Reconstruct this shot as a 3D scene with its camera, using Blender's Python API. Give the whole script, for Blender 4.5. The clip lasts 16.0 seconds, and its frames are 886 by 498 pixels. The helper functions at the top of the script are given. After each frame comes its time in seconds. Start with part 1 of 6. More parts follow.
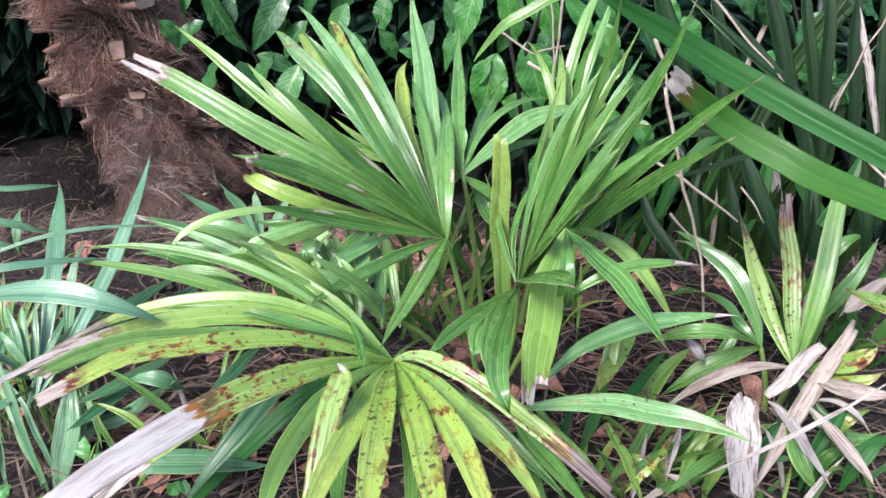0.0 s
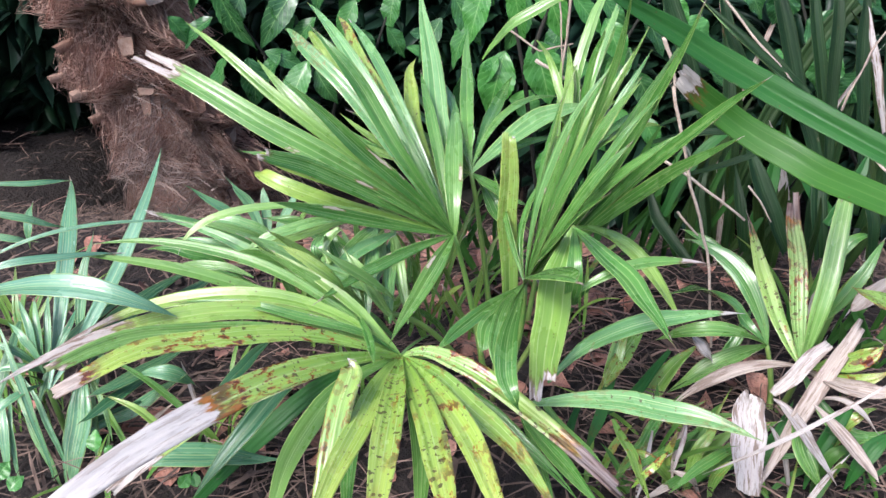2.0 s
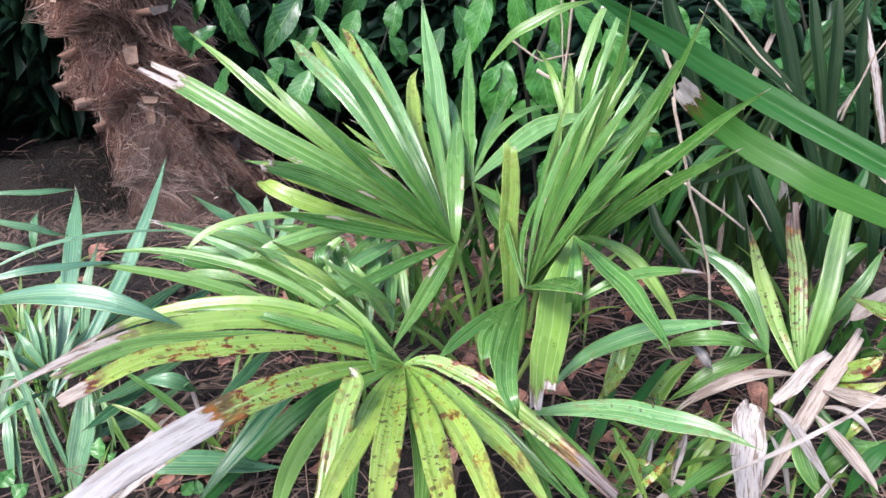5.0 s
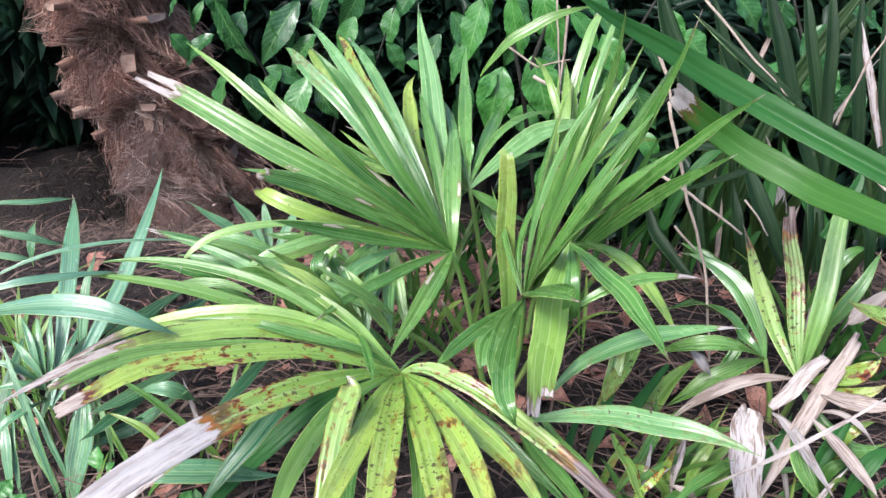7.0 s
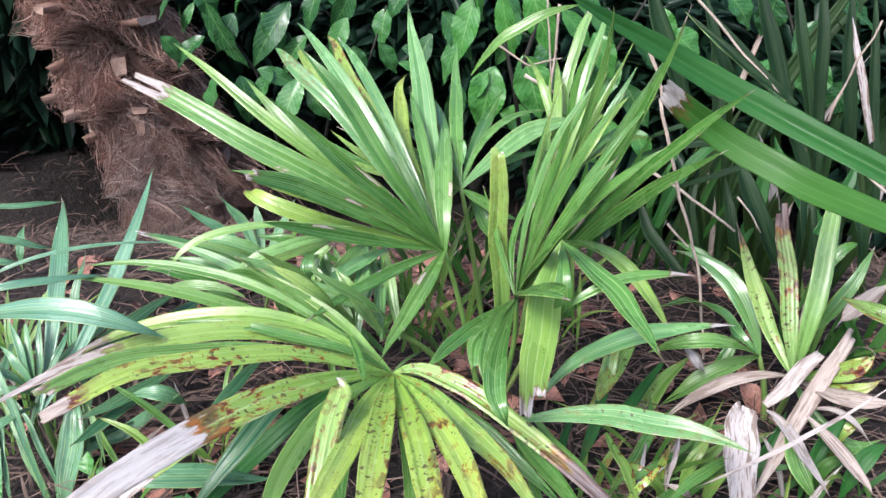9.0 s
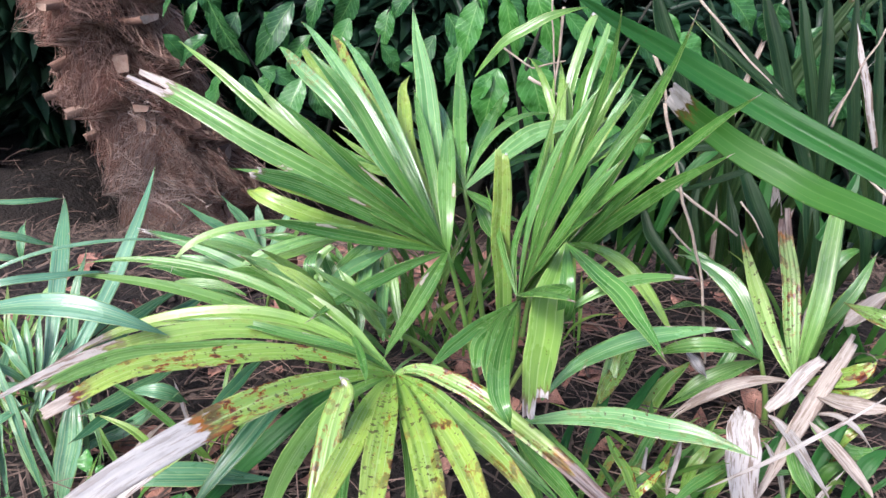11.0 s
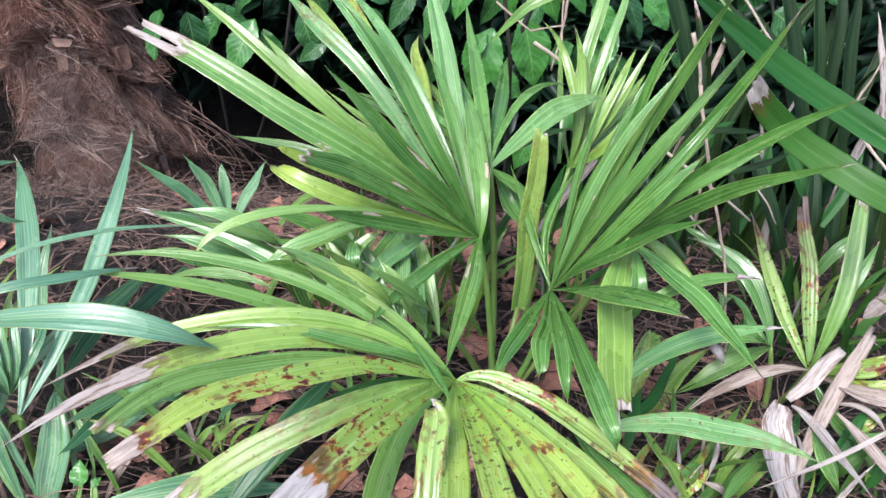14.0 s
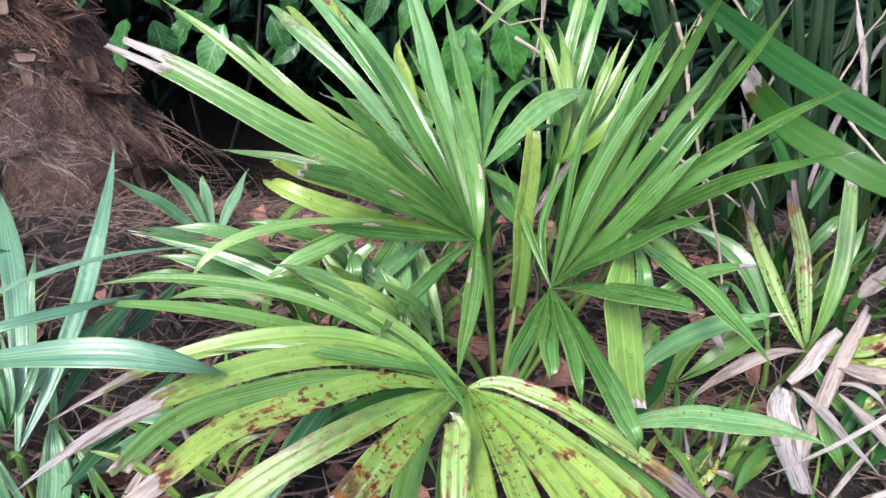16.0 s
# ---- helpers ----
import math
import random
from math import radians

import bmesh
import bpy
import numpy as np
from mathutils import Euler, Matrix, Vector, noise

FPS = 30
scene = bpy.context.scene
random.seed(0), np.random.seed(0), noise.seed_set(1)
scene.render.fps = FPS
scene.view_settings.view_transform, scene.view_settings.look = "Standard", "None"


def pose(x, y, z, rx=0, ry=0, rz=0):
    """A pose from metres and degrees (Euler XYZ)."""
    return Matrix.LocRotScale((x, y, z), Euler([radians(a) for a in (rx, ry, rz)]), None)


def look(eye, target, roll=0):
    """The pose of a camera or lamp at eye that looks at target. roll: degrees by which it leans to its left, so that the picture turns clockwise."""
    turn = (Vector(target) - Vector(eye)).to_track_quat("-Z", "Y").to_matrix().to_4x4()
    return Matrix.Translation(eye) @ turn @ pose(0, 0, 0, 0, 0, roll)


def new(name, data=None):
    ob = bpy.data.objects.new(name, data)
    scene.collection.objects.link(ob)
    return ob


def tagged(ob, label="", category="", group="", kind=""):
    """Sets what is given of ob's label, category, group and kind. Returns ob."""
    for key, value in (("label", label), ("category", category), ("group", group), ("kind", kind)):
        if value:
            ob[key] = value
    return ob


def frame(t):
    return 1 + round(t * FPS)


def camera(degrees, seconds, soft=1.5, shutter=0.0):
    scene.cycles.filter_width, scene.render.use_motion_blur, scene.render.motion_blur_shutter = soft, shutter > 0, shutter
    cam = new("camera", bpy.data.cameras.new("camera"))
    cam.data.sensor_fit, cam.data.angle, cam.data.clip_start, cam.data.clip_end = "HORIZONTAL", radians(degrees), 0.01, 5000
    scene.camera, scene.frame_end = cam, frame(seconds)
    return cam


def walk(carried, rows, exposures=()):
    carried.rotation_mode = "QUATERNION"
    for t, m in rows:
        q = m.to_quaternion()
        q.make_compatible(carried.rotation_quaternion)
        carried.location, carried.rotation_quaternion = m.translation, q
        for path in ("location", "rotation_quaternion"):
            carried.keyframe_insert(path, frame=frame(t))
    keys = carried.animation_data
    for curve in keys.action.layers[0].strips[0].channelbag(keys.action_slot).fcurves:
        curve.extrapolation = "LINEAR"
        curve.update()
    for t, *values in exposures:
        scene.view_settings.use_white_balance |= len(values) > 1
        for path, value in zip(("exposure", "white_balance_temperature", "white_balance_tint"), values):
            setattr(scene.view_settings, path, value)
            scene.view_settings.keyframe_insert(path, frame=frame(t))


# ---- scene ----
cam = camera(64.0, 16.0, soft=1.5)
PATH = [
    (0, (0.002, 0.008, 0.527), (-0.148, 1.711, -0.511), 0.2),
    (0.5, (-0.002, 0.006, 0.527), (-0.153, 1.71, -0.51), 0.8),
    (1, (-0.002, 0.005, 0.525), (-0.156, 1.707, -0.515), 1.0),
    (1.5, (-0.001, 0.005, 0.527), (-0.158, 1.703, -0.517), 0.6),
    (2, (-0.001, 0.004, 0.529), (-0.163, 1.701, -0.516), 0.3),
    (2.5, (-0.002, 0.004, 0.529), (-0.165, 1.701, -0.517), 0.4),
    (3, (-0.003, 0.002, 0.528), (-0.171, 1.698, -0.518), 0.6),
    (3.5, (0.0, 0.001, 0.534), (-0.171, 1.697, -0.513), 0.1),
    (4, (0.0, 0.002, 0.532), (-0.171, 1.7, -0.51), 0.3),
    (6.5, (0.001, 0.0, 0.537), (-0.167, 1.712, -0.483), 0.0),
    (7, (0.002, 0.002, 0.536), (-0.167, 1.714, -0.483), -0.1),
    (7.5, (0.003, 0.002, 0.536), (-0.162, 1.715, -0.482), 0.0),
    (8, (0.004, 0.003, 0.537), (-0.157, 1.718, -0.479), -0.3),
    (8.5, (0.005, 0.004, 0.533), (-0.154, 1.72, -0.481), -0.3),
    (9, (0.006, 0.005, 0.533), (-0.153, 1.72, -0.483), -0.5),
    (11.5, (0.001, 0.005, 0.529), (-0.142, 1.725, -0.48), 0.7),
    (12, (-0.005, 0.008, 0.519), (-0.133, 1.719, -0.509), 0.9),
    (12.5, (-0.061, 0.064, 0.551), (-0.147, 1.769, -0.491), -0.5),
    (13, (-0.103, 0.063, 0.533), (-0.084, 1.728, -0.575), 6.3),
    (13.5, (-0.118, 0.062, 0.527), (-0.017, 1.712, -0.598), 7.5),
    (14, (-0.123, 0.062, 0.532), (0.034, 1.703, -0.601), 7.1),
    (14.5, (-0.129, 0.061, 0.538), (0.078, 1.695, -0.597), 7.0),
    (15, (-0.131, 0.06, 0.538), (0.09, 1.689, -0.6), 6.8),
    (15.5, (-0.13, 0.061, 0.539), (0.089, 1.68, -0.614), 6.7),
    (16, (-0.143, 0.075, 0.535), (0.088, 1.698, -0.61), 5.4),
]
walk(cam, [(t, look(eye, target, roll)) for t, eye, target, roll in PATH], exposures=[(0, 1.43, 5980, 14), (11.5, 1.42, 5980, 14), (13.5, 1.35, 5980, 14), (16, 1.33, 5980, 14)])

# ---- light ----
world = bpy.data.worlds.new("sky")
scene.world = world
world.use_nodes = True
wn = world.node_tree.nodes
sky = wn.new("ShaderNodeTexSky")
sky.sky_type, sky.sun_disc = 'NISHITA', False
SUN_UP, SUN_TURN = 52.0, -145.0
sky.sun_elevation, sky.sun_rotation = radians(SUN_UP), radians(SUN_TURN)
sky.dust_density, sky.air_density = 4.0, 1.0
wn["Background"].inputs[1].default_value = 0.13
world.node_tree.links.new(sky.outputs[0], wn["Background"].inputs[0])
sun = new("sun", bpy.data.lights.new("sun", 'SUN'))
sun.data.energy, sun.data.angle, sun.data.color = 1.5, radians(16), (1.0, 0.97, 0.91)
sun_dir = Vector((math.sin(radians(SUN_TURN)) * math.cos(radians(SUN_UP)), math.cos(radians(SUN_TURN)) * math.cos(radians(SUN_UP)), math.sin(radians(SUN_UP))))
sun.matrix_world = look(sun_dir * 5, (0, 0, 0))


# ---- materials ----
class Nodes:
    """Short hand for building a node material."""

    def __init__(self, name):
        self.mat = bpy.data.materials.new(name)
        self.mat.use_nodes = True
        self.tree = self.mat.node_tree
        self.tree.nodes.clear()
        self.out = self.add("ShaderNodeOutputMaterial")

    def add(self, kind, **sets):
        n = self.tree.nodes.new(kind)
        for key, value in sets.items():
            if key == "op":
                n.operation = value
            elif key == "blend":
                n.data_type, n.blend_type = 'RGBA', value
        return n

    def put(self, socket, value):
        if hasattr(value, "is_output"):
            self.tree.links.new(value, socket)
        elif isinstance(value, tuple) and len(value) == 3 and socket.type == 'RGBA':
            socket.default_value = (*value, 1)
        else:
            socket.default_value = value

    def math(self, op, a, b=0.0, clamp=False):
        n = self.add("ShaderNodeMath", op=op)
        n.use_clamp = clamp
        self.put(n.inputs[0], a)
        self.put(n.inputs[1], b)
        return n.outputs[0]

    def mix(self, fac, a, b, blend='MIX'):
        n = self.add("ShaderNodeMix", blend=blend)
        n.clamp_factor = True
        self.put(n.inputs[0], fac)
        self.put(n.inputs[6], a)
        self.put(n.inputs[7], b)
        return n.outputs[2]

    def ramp(self, value, lo, hi, a=0.0, b=1.0):
        n = self.add("ShaderNodeMapRange")
        n.clamp = True
        for i, v in enumerate((value, lo, hi, a, b)):
            self.put(n.inputs[i], v)
        return n.outputs[0]

    def noise(self, vector, scale, detail=3.0, rough=0.55):
        n = self.add("ShaderNodeTexNoise")
        self.put(n.inputs["Vector"], vector)
        n.inputs["Scale"].default_value = scale
        n.inputs["Detail"].default_value = detail
        n.inputs["Roughness"].default_value = rough
        return n.outputs[0]

    def cells(self, vector, scale):
        n = self.add("ShaderNodeTexVoronoi")
        self.put(n.inputs["Vector"], vector)
        n.inputs["Scale"].default_value = scale
        return n.outputs

    def scaled(self, vector, by):
        n = self.add("ShaderNodeVectorMath", op='MULTIPLY')
        self.put(n.inputs[0], vector)
        n.inputs[1].default_value = by
        return n.outputs[0]

    def shifted(self, vector, amount):
        n = self.add("ShaderNodeVectorMath", op='ADD')
        self.put(n.inputs[0], vector)
        c = self.add("ShaderNodeCombineXYZ")
        for i in range(3):
            self.put(c.inputs[i], amount)
        self.put(n.inputs[1], c.outputs[0])
        return n.outputs[0]

    def uv(self, name):
        n = self.add("ShaderNodeUVMap")
        n.uv_map = name
        return n.outputs[0]

    def split(self, vector):
        n = self.add("ShaderNodeSeparateXYZ")
        self.put(n.inputs[0], vector)
        return n.outputs

    def chance(self):
        return self.add("ShaderNodeObjectInfo").outputs["Random"]

    def island(self):
        return self.add("ShaderNodeNewGeometry").outputs["Random Per Island"]

    def place(self):
        return self.add("ShaderNodeTexCoord").outputs["Object"]

    def bump(self, height, strength, distance):
        n = self.add("ShaderNodeBump")
        n.inputs["Strength"].default_value = strength
        n.inputs["Distance"].default_value = distance
        self.put(n.inputs["Height"], height)
        return n.outputs[0]

    def finish(self, colour, rough, normal=None, thin=0.0, thin_colour=None, spec=0.5, coat=0.0):
        p = self.add("ShaderNodeBsdfPrincipled")
        self.put(p.inputs["Base Color"], colour)
        self.put(p.inputs["Roughness"], rough)
        p.inputs["Specular IOR Level"].default_value = spec
        p.inputs["Coat Weight"].default_value = coat
        p.inputs["Coat Roughness"].default_value = 0.22
        if normal is not None:
            self.put(p.inputs["Normal"], normal)
        shader = p.outputs[0]
        if thin:
            t = self.add("ShaderNodeBsdfTranslucent")
            self.put(t.inputs[0], thin_colour if thin_colour is not None else colour)
            m = self.add("ShaderNodeMixShader")
            m.inputs[0].default_value = thin
            self.put(m.inputs[1], shader)
            self.put(m.inputs[2], t.outputs[0])
            shader = m.outputs[0]
        self.put(self.out.inputs[0], shader)
        return self.mat


def blade_material(name, dark, light, sheen=0.25, ribs=1.0, spec=0.85, stain=1.0, white=0.0, burn=0.0, coat=0.0, char=0.0):
    """Ribbed leaf blade; the mesh's wear gives the share of dead tip, yellowing, spots and paleness."""
    n = Nodes(name)
    uv, metric = n.uv("span"), n.uv("metric")
    u, v, _ = n.split(uv)
    wear = n.add("ShaderNodeAttribute")
    wear.attribute_name = "wear"
    sep = n.add("ShaderNodeSeparateColor")
    n.put(sep.inputs[0], wear.outputs["Color"])
    dead, yellow, spots = sep.outputs
    rand = n.chance()
    seat = n.shifted(metric, n.math('MULTIPLY', rand, 7.3))
    across = n.math('ABSOLUTE', u)
    streak = n.noise(n.scaled(seat, (900.0, 14.0, 1.0)), 1.0, 2.0)
    fibre = n.noise(n.scaled(seat, (2600.0, 30.0, 1.0)), 1.0, 2.0)
    patch = n.noise(n.scaled(seat, (60.0, 22.0, 1.0)), 1.0, 4.0)
    col = n.mix(n.ramp(patch, 0.3, 0.7), dark, light)
    col = n.mix(n.math('MULTIPLY', rand, 0.45), col, light)
    warm = n.mix(n.ramp(v, 0.1, 0.9), (0.28, 0.485, 0.072), (0.43, 0.525, 0.085))
    ymask = n.math('MULTIPLY', yellow, n.ramp(n.math('ADD', patch, n.math('MULTIPLY', streak, 0.35)), 0.38, 0.72, 0.55, 1.1), True)
    col = n.mix(ymask, col, warm)
    col = n.mix(n.ramp(streak, 0.48, 0.68, 0.0, 0.5 * ribs), col, n.mix(0.5, light, (0.29, 0.46, 0.09)))
    col = n.mix(n.ramp(fibre, 0.5, 0.75, 0.0, 0.15 + 0.17 * ribs), col, dark)
    rib = n.ramp(across, 0.025, 0.06, 1.0, 0.0)
    side = n.ramp(n.math('ABSOLUTE', n.math('SUBTRACT', across, 0.52)), 0.012, 0.036, 0.9, 0.0)
    jit = n.math('MULTIPLY', n.math('SUBTRACT', n.math('FRACT', n.math('MULTIPLY', rand, 53.0)), 0.5), 0.16)
    inner = n.ramp(n.math('ABSOLUTE', n.math('SUBTRACT', n.math('ADD', across, jit), 0.27)), 0.010, 0.032, 0.6, 0.0)
    inner = n.math('MULTIPLY', inner, n.math('GREATER_THAN', n.math('FRACT', n.math('MULTIPLY', rand, 29.0)), 0.4))
    outer = n.ramp(n.math('ABSOLUTE', n.math('SUBTRACT', n.math('ADD', u, jit), 0.74)), 0.010, 0.030, 0.5, 0.0)
    side = n.math('MULTIPLY', side, n.math('GREATER_THAN', rand, 0.35))
    side = n.math('MAXIMUM', side, n.math('MAXIMUM', inner, outer))
    side = n.math('MULTIPLY', side, n.ramp(n.noise(n.scaled(seat, (30.0, 16.0, 1.0)), 1.0, 2.0), 0.3, 0.6, 0.45, 1.0))
    lines = n.math('MAXIMUM', n.math('MULTIPLY', rib, 0.5 * ribs), n.math('MULTIPLY', side, ribs))
    col = n.mix(lines, col, (0.55, 0.64, 0.29))
    count = n.ramp(n.math('FRACT', n.math('MULTIPLY', rand, 17.0)), 0.0, 1.0, 6.0, 15.0)
    groove = n.math('SINE', n.math('ADD', n.math('MULTIPLY', u, count), n.math('MULTIPLY', rand, 40.0)))
    groove = n.math('MULTIPLY', groove, n.ramp(n.noise(n.scaled(seat, (160.0, 9.0, 1.0)), 1.0, 2.0), 0.35, 0.65, 0.15, 1.0))
    col = n.mix(n.ramp(groove, 0.2, 1.0, 0.0, 0.2 * ribs), col, dark)
    col = n.mix(n.ramp(across, 0.93, 0.965, 0.0, (0.25 if ribs > 0.3 else 0.0) + 0.5 * ribs), col, (0.46, 0.55, 0.19))
    bent = n.shifted(seat, n.math('MULTIPLY', n.noise(seat, 420.0, 2.0), 0.0045))
    dots = n.cells(bent, 250.0)
    size = n.ramp(n.math('POWER', n.split(dots[1])[2], 2.0), 0.0, 1.0, 0.12, 0.50)
    flock = n.ramp(n.noise(seat, 24.0, 2.0), 0.40, 0.56, 0.12, 1.0)
    dot = n.math('LESS_THAN', dots[0], n.math('MULTIPLY', size, n.ramp(spots, 0.0, 1.0, 0.22, 1.2)))
    few = n.math('MULTIPLY', dot, n.math('LESS_THAN', n.split(dots[1])[0], n.math('MULTIPLY', flock, n.ramp(spots, 0.0, 1.0, 0.05, 0.62))))
    col = n.mix(n.math('MULTIPLY', few, 0.85), col, (0.065, 0.024, 0.008))
    flecks = n.cells(seat, 430.0)
    fleck = n.math('MULTIPLY', n.math('LESS_THAN', flecks[0], 0.26), n.math('LESS_THAN', n.split(flecks[1])[1], n.ramp(spots, 0.0, 1.0, 0.02, 0.5)))
    fleck = n.math('MULTIPLY', fleck, n.ramp(n.noise(seat, 38.0), 0.42, 0.55))
    col = n.mix(n.math('MULTIPLY', fleck, 0.8), col, (0.085, 0.04, 0.015))
    blot = n.noise(n.scaled(seat, (200.0, 85.0, 1.0)), 1.0, 5.0, 0.65)
    where = n.ramp(n.noise(seat, 17.0, 2.0), 0.44, 0.56)
    edge_in = n.math('ADD', blot, n.math('MULTIPLY', n.ramp(v, 0.35, 1.0), 0.13))
    edge_in = n.math('ADD', edge_in, n.ramp(across, 0.7, 1.0, 0.0, 0.055))
    rust = n.math('MULTIPLY', n.math('MULTIPLY', n.ramp(edge_in, 0.580, 0.61), where), n.ramp(spots, 0.2, 0.8))
    col = n.mix(rust, col, n.mix(n.ramp(edge_in, 0.60, 0.655), (0.36, 0.100, 0.012), (0.085, 0.014, 0.008)))
    ragged = n.noise(n.scaled(seat, (260.0, 70.0, 1.0)), 1.0, 5.0)
    reach = n.math('ADD', v, n.math('MULTIPLY', n.math('SUBTRACT', ragged, 0.5), 0.22))
    limit = n.math('SUBTRACT', 1.02, n.math('MULTIPLY', dead, 1.35))
    over = n.math('SUBTRACT', reach, limit)
    live = n.math('GREATER_THAN', dead, 0.005)
    ring = n.math('MULTIPLY', n.ramp(n.math('ABSOLUTE', n.math('ADD', over, 0.015 * burn)), 0.006 + 0.006 * burn, 0.02 + 0.018 * burn, 0.55 + 0.3 * burn, 0.0), live)
    burnt = n.mix(n.math('MULTIPLY', n.ramp(blot, 0.46, 0.6), burn), (0.11, 0.030, 0.014), (0.40, 0.15, 0.02))
    straw = n.mix(n.ramp(streak, 0.38, 0.62), (0.49, 0.41, 0.345), (0.31, 0.24, 0.195))
    straw = n.mix(n.ramp(rand, 0.35, 0.65, 0.8, 0.15), straw, (0.50, 0.47, 0.455))
    straw = n.mix(white, straw, (0.60, 0.555, 0.525))
    straw = n.mix(n.ramp(fibre, 0.52, 0.7, 0.0, 0.6 - 0.4 * white), straw, (0.28, 0.21, 0.18))
    straw = n.mix(n.ramp(n.math('ADD', n.noise(n.scaled(seat, (420.0, 34.0, 1.0)), 1.0, 5.0, 0.65), n.ramp(across, 0.5, 1.0, -0.03, 0.06)), 0.515, 0.575, 0.0, 0.85 * stain), straw, (0.15, 0.085, 0.06))
    straw = n.mix(n.ramp(ragged, 0.56, 0.66, 0.0, 0.5 * stain), straw, (0.13, 0.085, 0.07))
    straw = n.mix(n.math('MULTIPLY', n.ramp(ragged, 0.35, 0.6, 0.6, 1.0), char), straw, (0.075, 0.026, 0.017))
    far_u = n.math('MULTIPLY', n.math('SUBTRACT', u, 0.72), 0.2)
    far_v = n.math('MULTIPLY', n.math('SUBTRACT', v, wear.outputs["Alpha"]), 0.62)
    far = n.math('SQRT', n.math('ADD', n.math('MULTIPLY', far_u, far_u), n.math('MULTIPLY', far_v, far_v)))
    far = n.math('ADD', far, n.math('MULTIPLY', n.math('SUBTRACT', ragged, 0.5), 0.11))
    scar = n.math('MULTIPLY', n.math('LESS_THAN', far, 0.032), n.math('GREATER_THAN', wear.outputs["Alpha"], 0.01))
    rim = n.math('MULTIPLY', n.math('LESS_THAN', far, 0.042), n.math('GREATER_THAN', wear.outputs["Alpha"], 0.01))
    col = n.mix(n.math('MULTIPLY', rim, 0.7), col, (0.20, 0.13, 0.05))
    col = n.mix(scar, col, (0.54, 0.46, 0.38))
    nick = n.math('ADD', n.noise(n.scaled(seat, (110.0, 55.0, 1.0)), 1.0, 4.0, 0.6), n.ramp(across, 0.6, 1.0, -0.03, 0.07))
    col = n.mix(n.ramp(nick, 0.695, 0.70, 0.0, 0.8 * ribs), col, (0.17, 0.095, 0.035))
    col = n.mix(n.ramp(nick, 0.715, 0.72, 0.0, 0.9 * ribs), col, (0.56, 0.50, 0.40))
    col = n.mix(n.math('MULTIPLY', n.ramp(over, 0.0, 0.012), live), col, straw)
    col = n.mix(ring, col, burnt)
    height = n.math('ADD', n.math('MULTIPLY', streak, 0.5), n.math('MULTIPLY', fibre, 0.3))
    height = n.math('ADD', height, n.math('MULTIPLY', groove, -0.1 - 0.32 * ribs))
    rough = n.ramp(patch, 0.3, 0.7, sheen - 0.05, sheen + 0.1)
    rough = n.math('ADD', rough, n.math('MULTIPLY', n.ramp(over, 0.0, 0.01), 0.35), True)
    return n.finish(col, rough, n.bump(height, 0.6, 0.0008), 0.27, n.mix(0.35, col, (0.22, 0.46, 0.06)), spec, coat)


def laurel_material(name, dark, light, young):
    n = Nodes(name)
    uv, metric = n.uv("span"), n.uv("metric")
    u, v, _ = n.split(uv)
    rand = n.chance()
    across = n.math('ABSOLUTE', u)
    wave = n.math('SINE', n.math('ADD', n.math('MULTIPLY', v, 58.0), n.math('MULTIPLY', across, -15.0)))
    vein = n.ramp(wave, 0.86, 1.0)
    patch = n.noise(metric, 60.0, 4.0)
    col = n.mix(n.ramp(patch, 0.3, 0.7), dark, light)
    col = n.mix(n.math('POWER', rand, 2.5), col, young)
    col = n.mix(n.ramp(wave, -1.0, -0.2, 0.2, 0.0), col, dark)
    col = n.mix(n.math('MULTIPLY', vein, 0.45), col, (0.20, 0.42, 0.13))
    col = n.mix(n.ramp(across, 0.015, 0.05, 0.55, 0.0), col, (0.26, 0.46, 0.15))
    height = n.math('ADD', n.math('MULTIPLY', vein, -0.5), n.noise(metric, 160.0))
    return n.finish(col, n.ramp(patch, 0.3, 0.7, 0.24, 0.36), n.bump(height, 0.35, 0.0015), 0.2, n.mix(0.5, col, (0.2, 0.5, 0.05)), 0.5)


def plain_material(name, a, b, scale, rough, c=None, bump=0.4, dist=0.002, islands=False, thin=0.0, spec=0.5):
    n = Nodes(name)
    at = n.place()
    first = n.noise(at, scale, 5.0)
    second = n.noise(at, scale * 6.3, 4.0)
    col = n.mix(n.ramp(first, 0.32, 0.68), a, b)
    col = n.mix(n.ramp(second, 0.45, 0.75, 0.0, 0.6), col, c or a)
    pick = n.island() if islands else n.chance()
    col = n.mix(n.math('MULTIPLY', n.math('POWER', pick, 2.0), 0.85 if islands else 0.6), col, c or b)
    height = n.math('ADD', first, n.math('MULTIPLY', second, 0.5))
    return n.finish(col, rough, n.bump(height, bump, dist), thin, spec=spec)


BLADE = blade_material("palm_blade", (0.060, 0.178, 0.034), (0.142, 0.322, 0.064), 0.25, ribs=0.62, spec=0.7, coat=0.2)
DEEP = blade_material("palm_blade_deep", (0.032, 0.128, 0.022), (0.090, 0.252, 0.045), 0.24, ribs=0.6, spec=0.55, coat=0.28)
BLUISH = blade_material("palm_blade_bluish", (0.046, 0.160, 0.080), (0.125, 0.310, 0.150), 0.24, 0.7, 0.8, coat=0.2)
BLEACHED = blade_material("bleached_palm_blade", (0.09, 0.24, 0.07), (0.22, 0.42, 0.14), stain=0.45, white=0.8, burn=1.0)
PALE_BLADE = blade_material("pale_palm_blade", (0.065, 0.21, 0.055), (0.17, 0.38, 0.12), 0.22, ribs=0.7, spec=1.0, coat=0.4, stain=0.3, white=0.8)
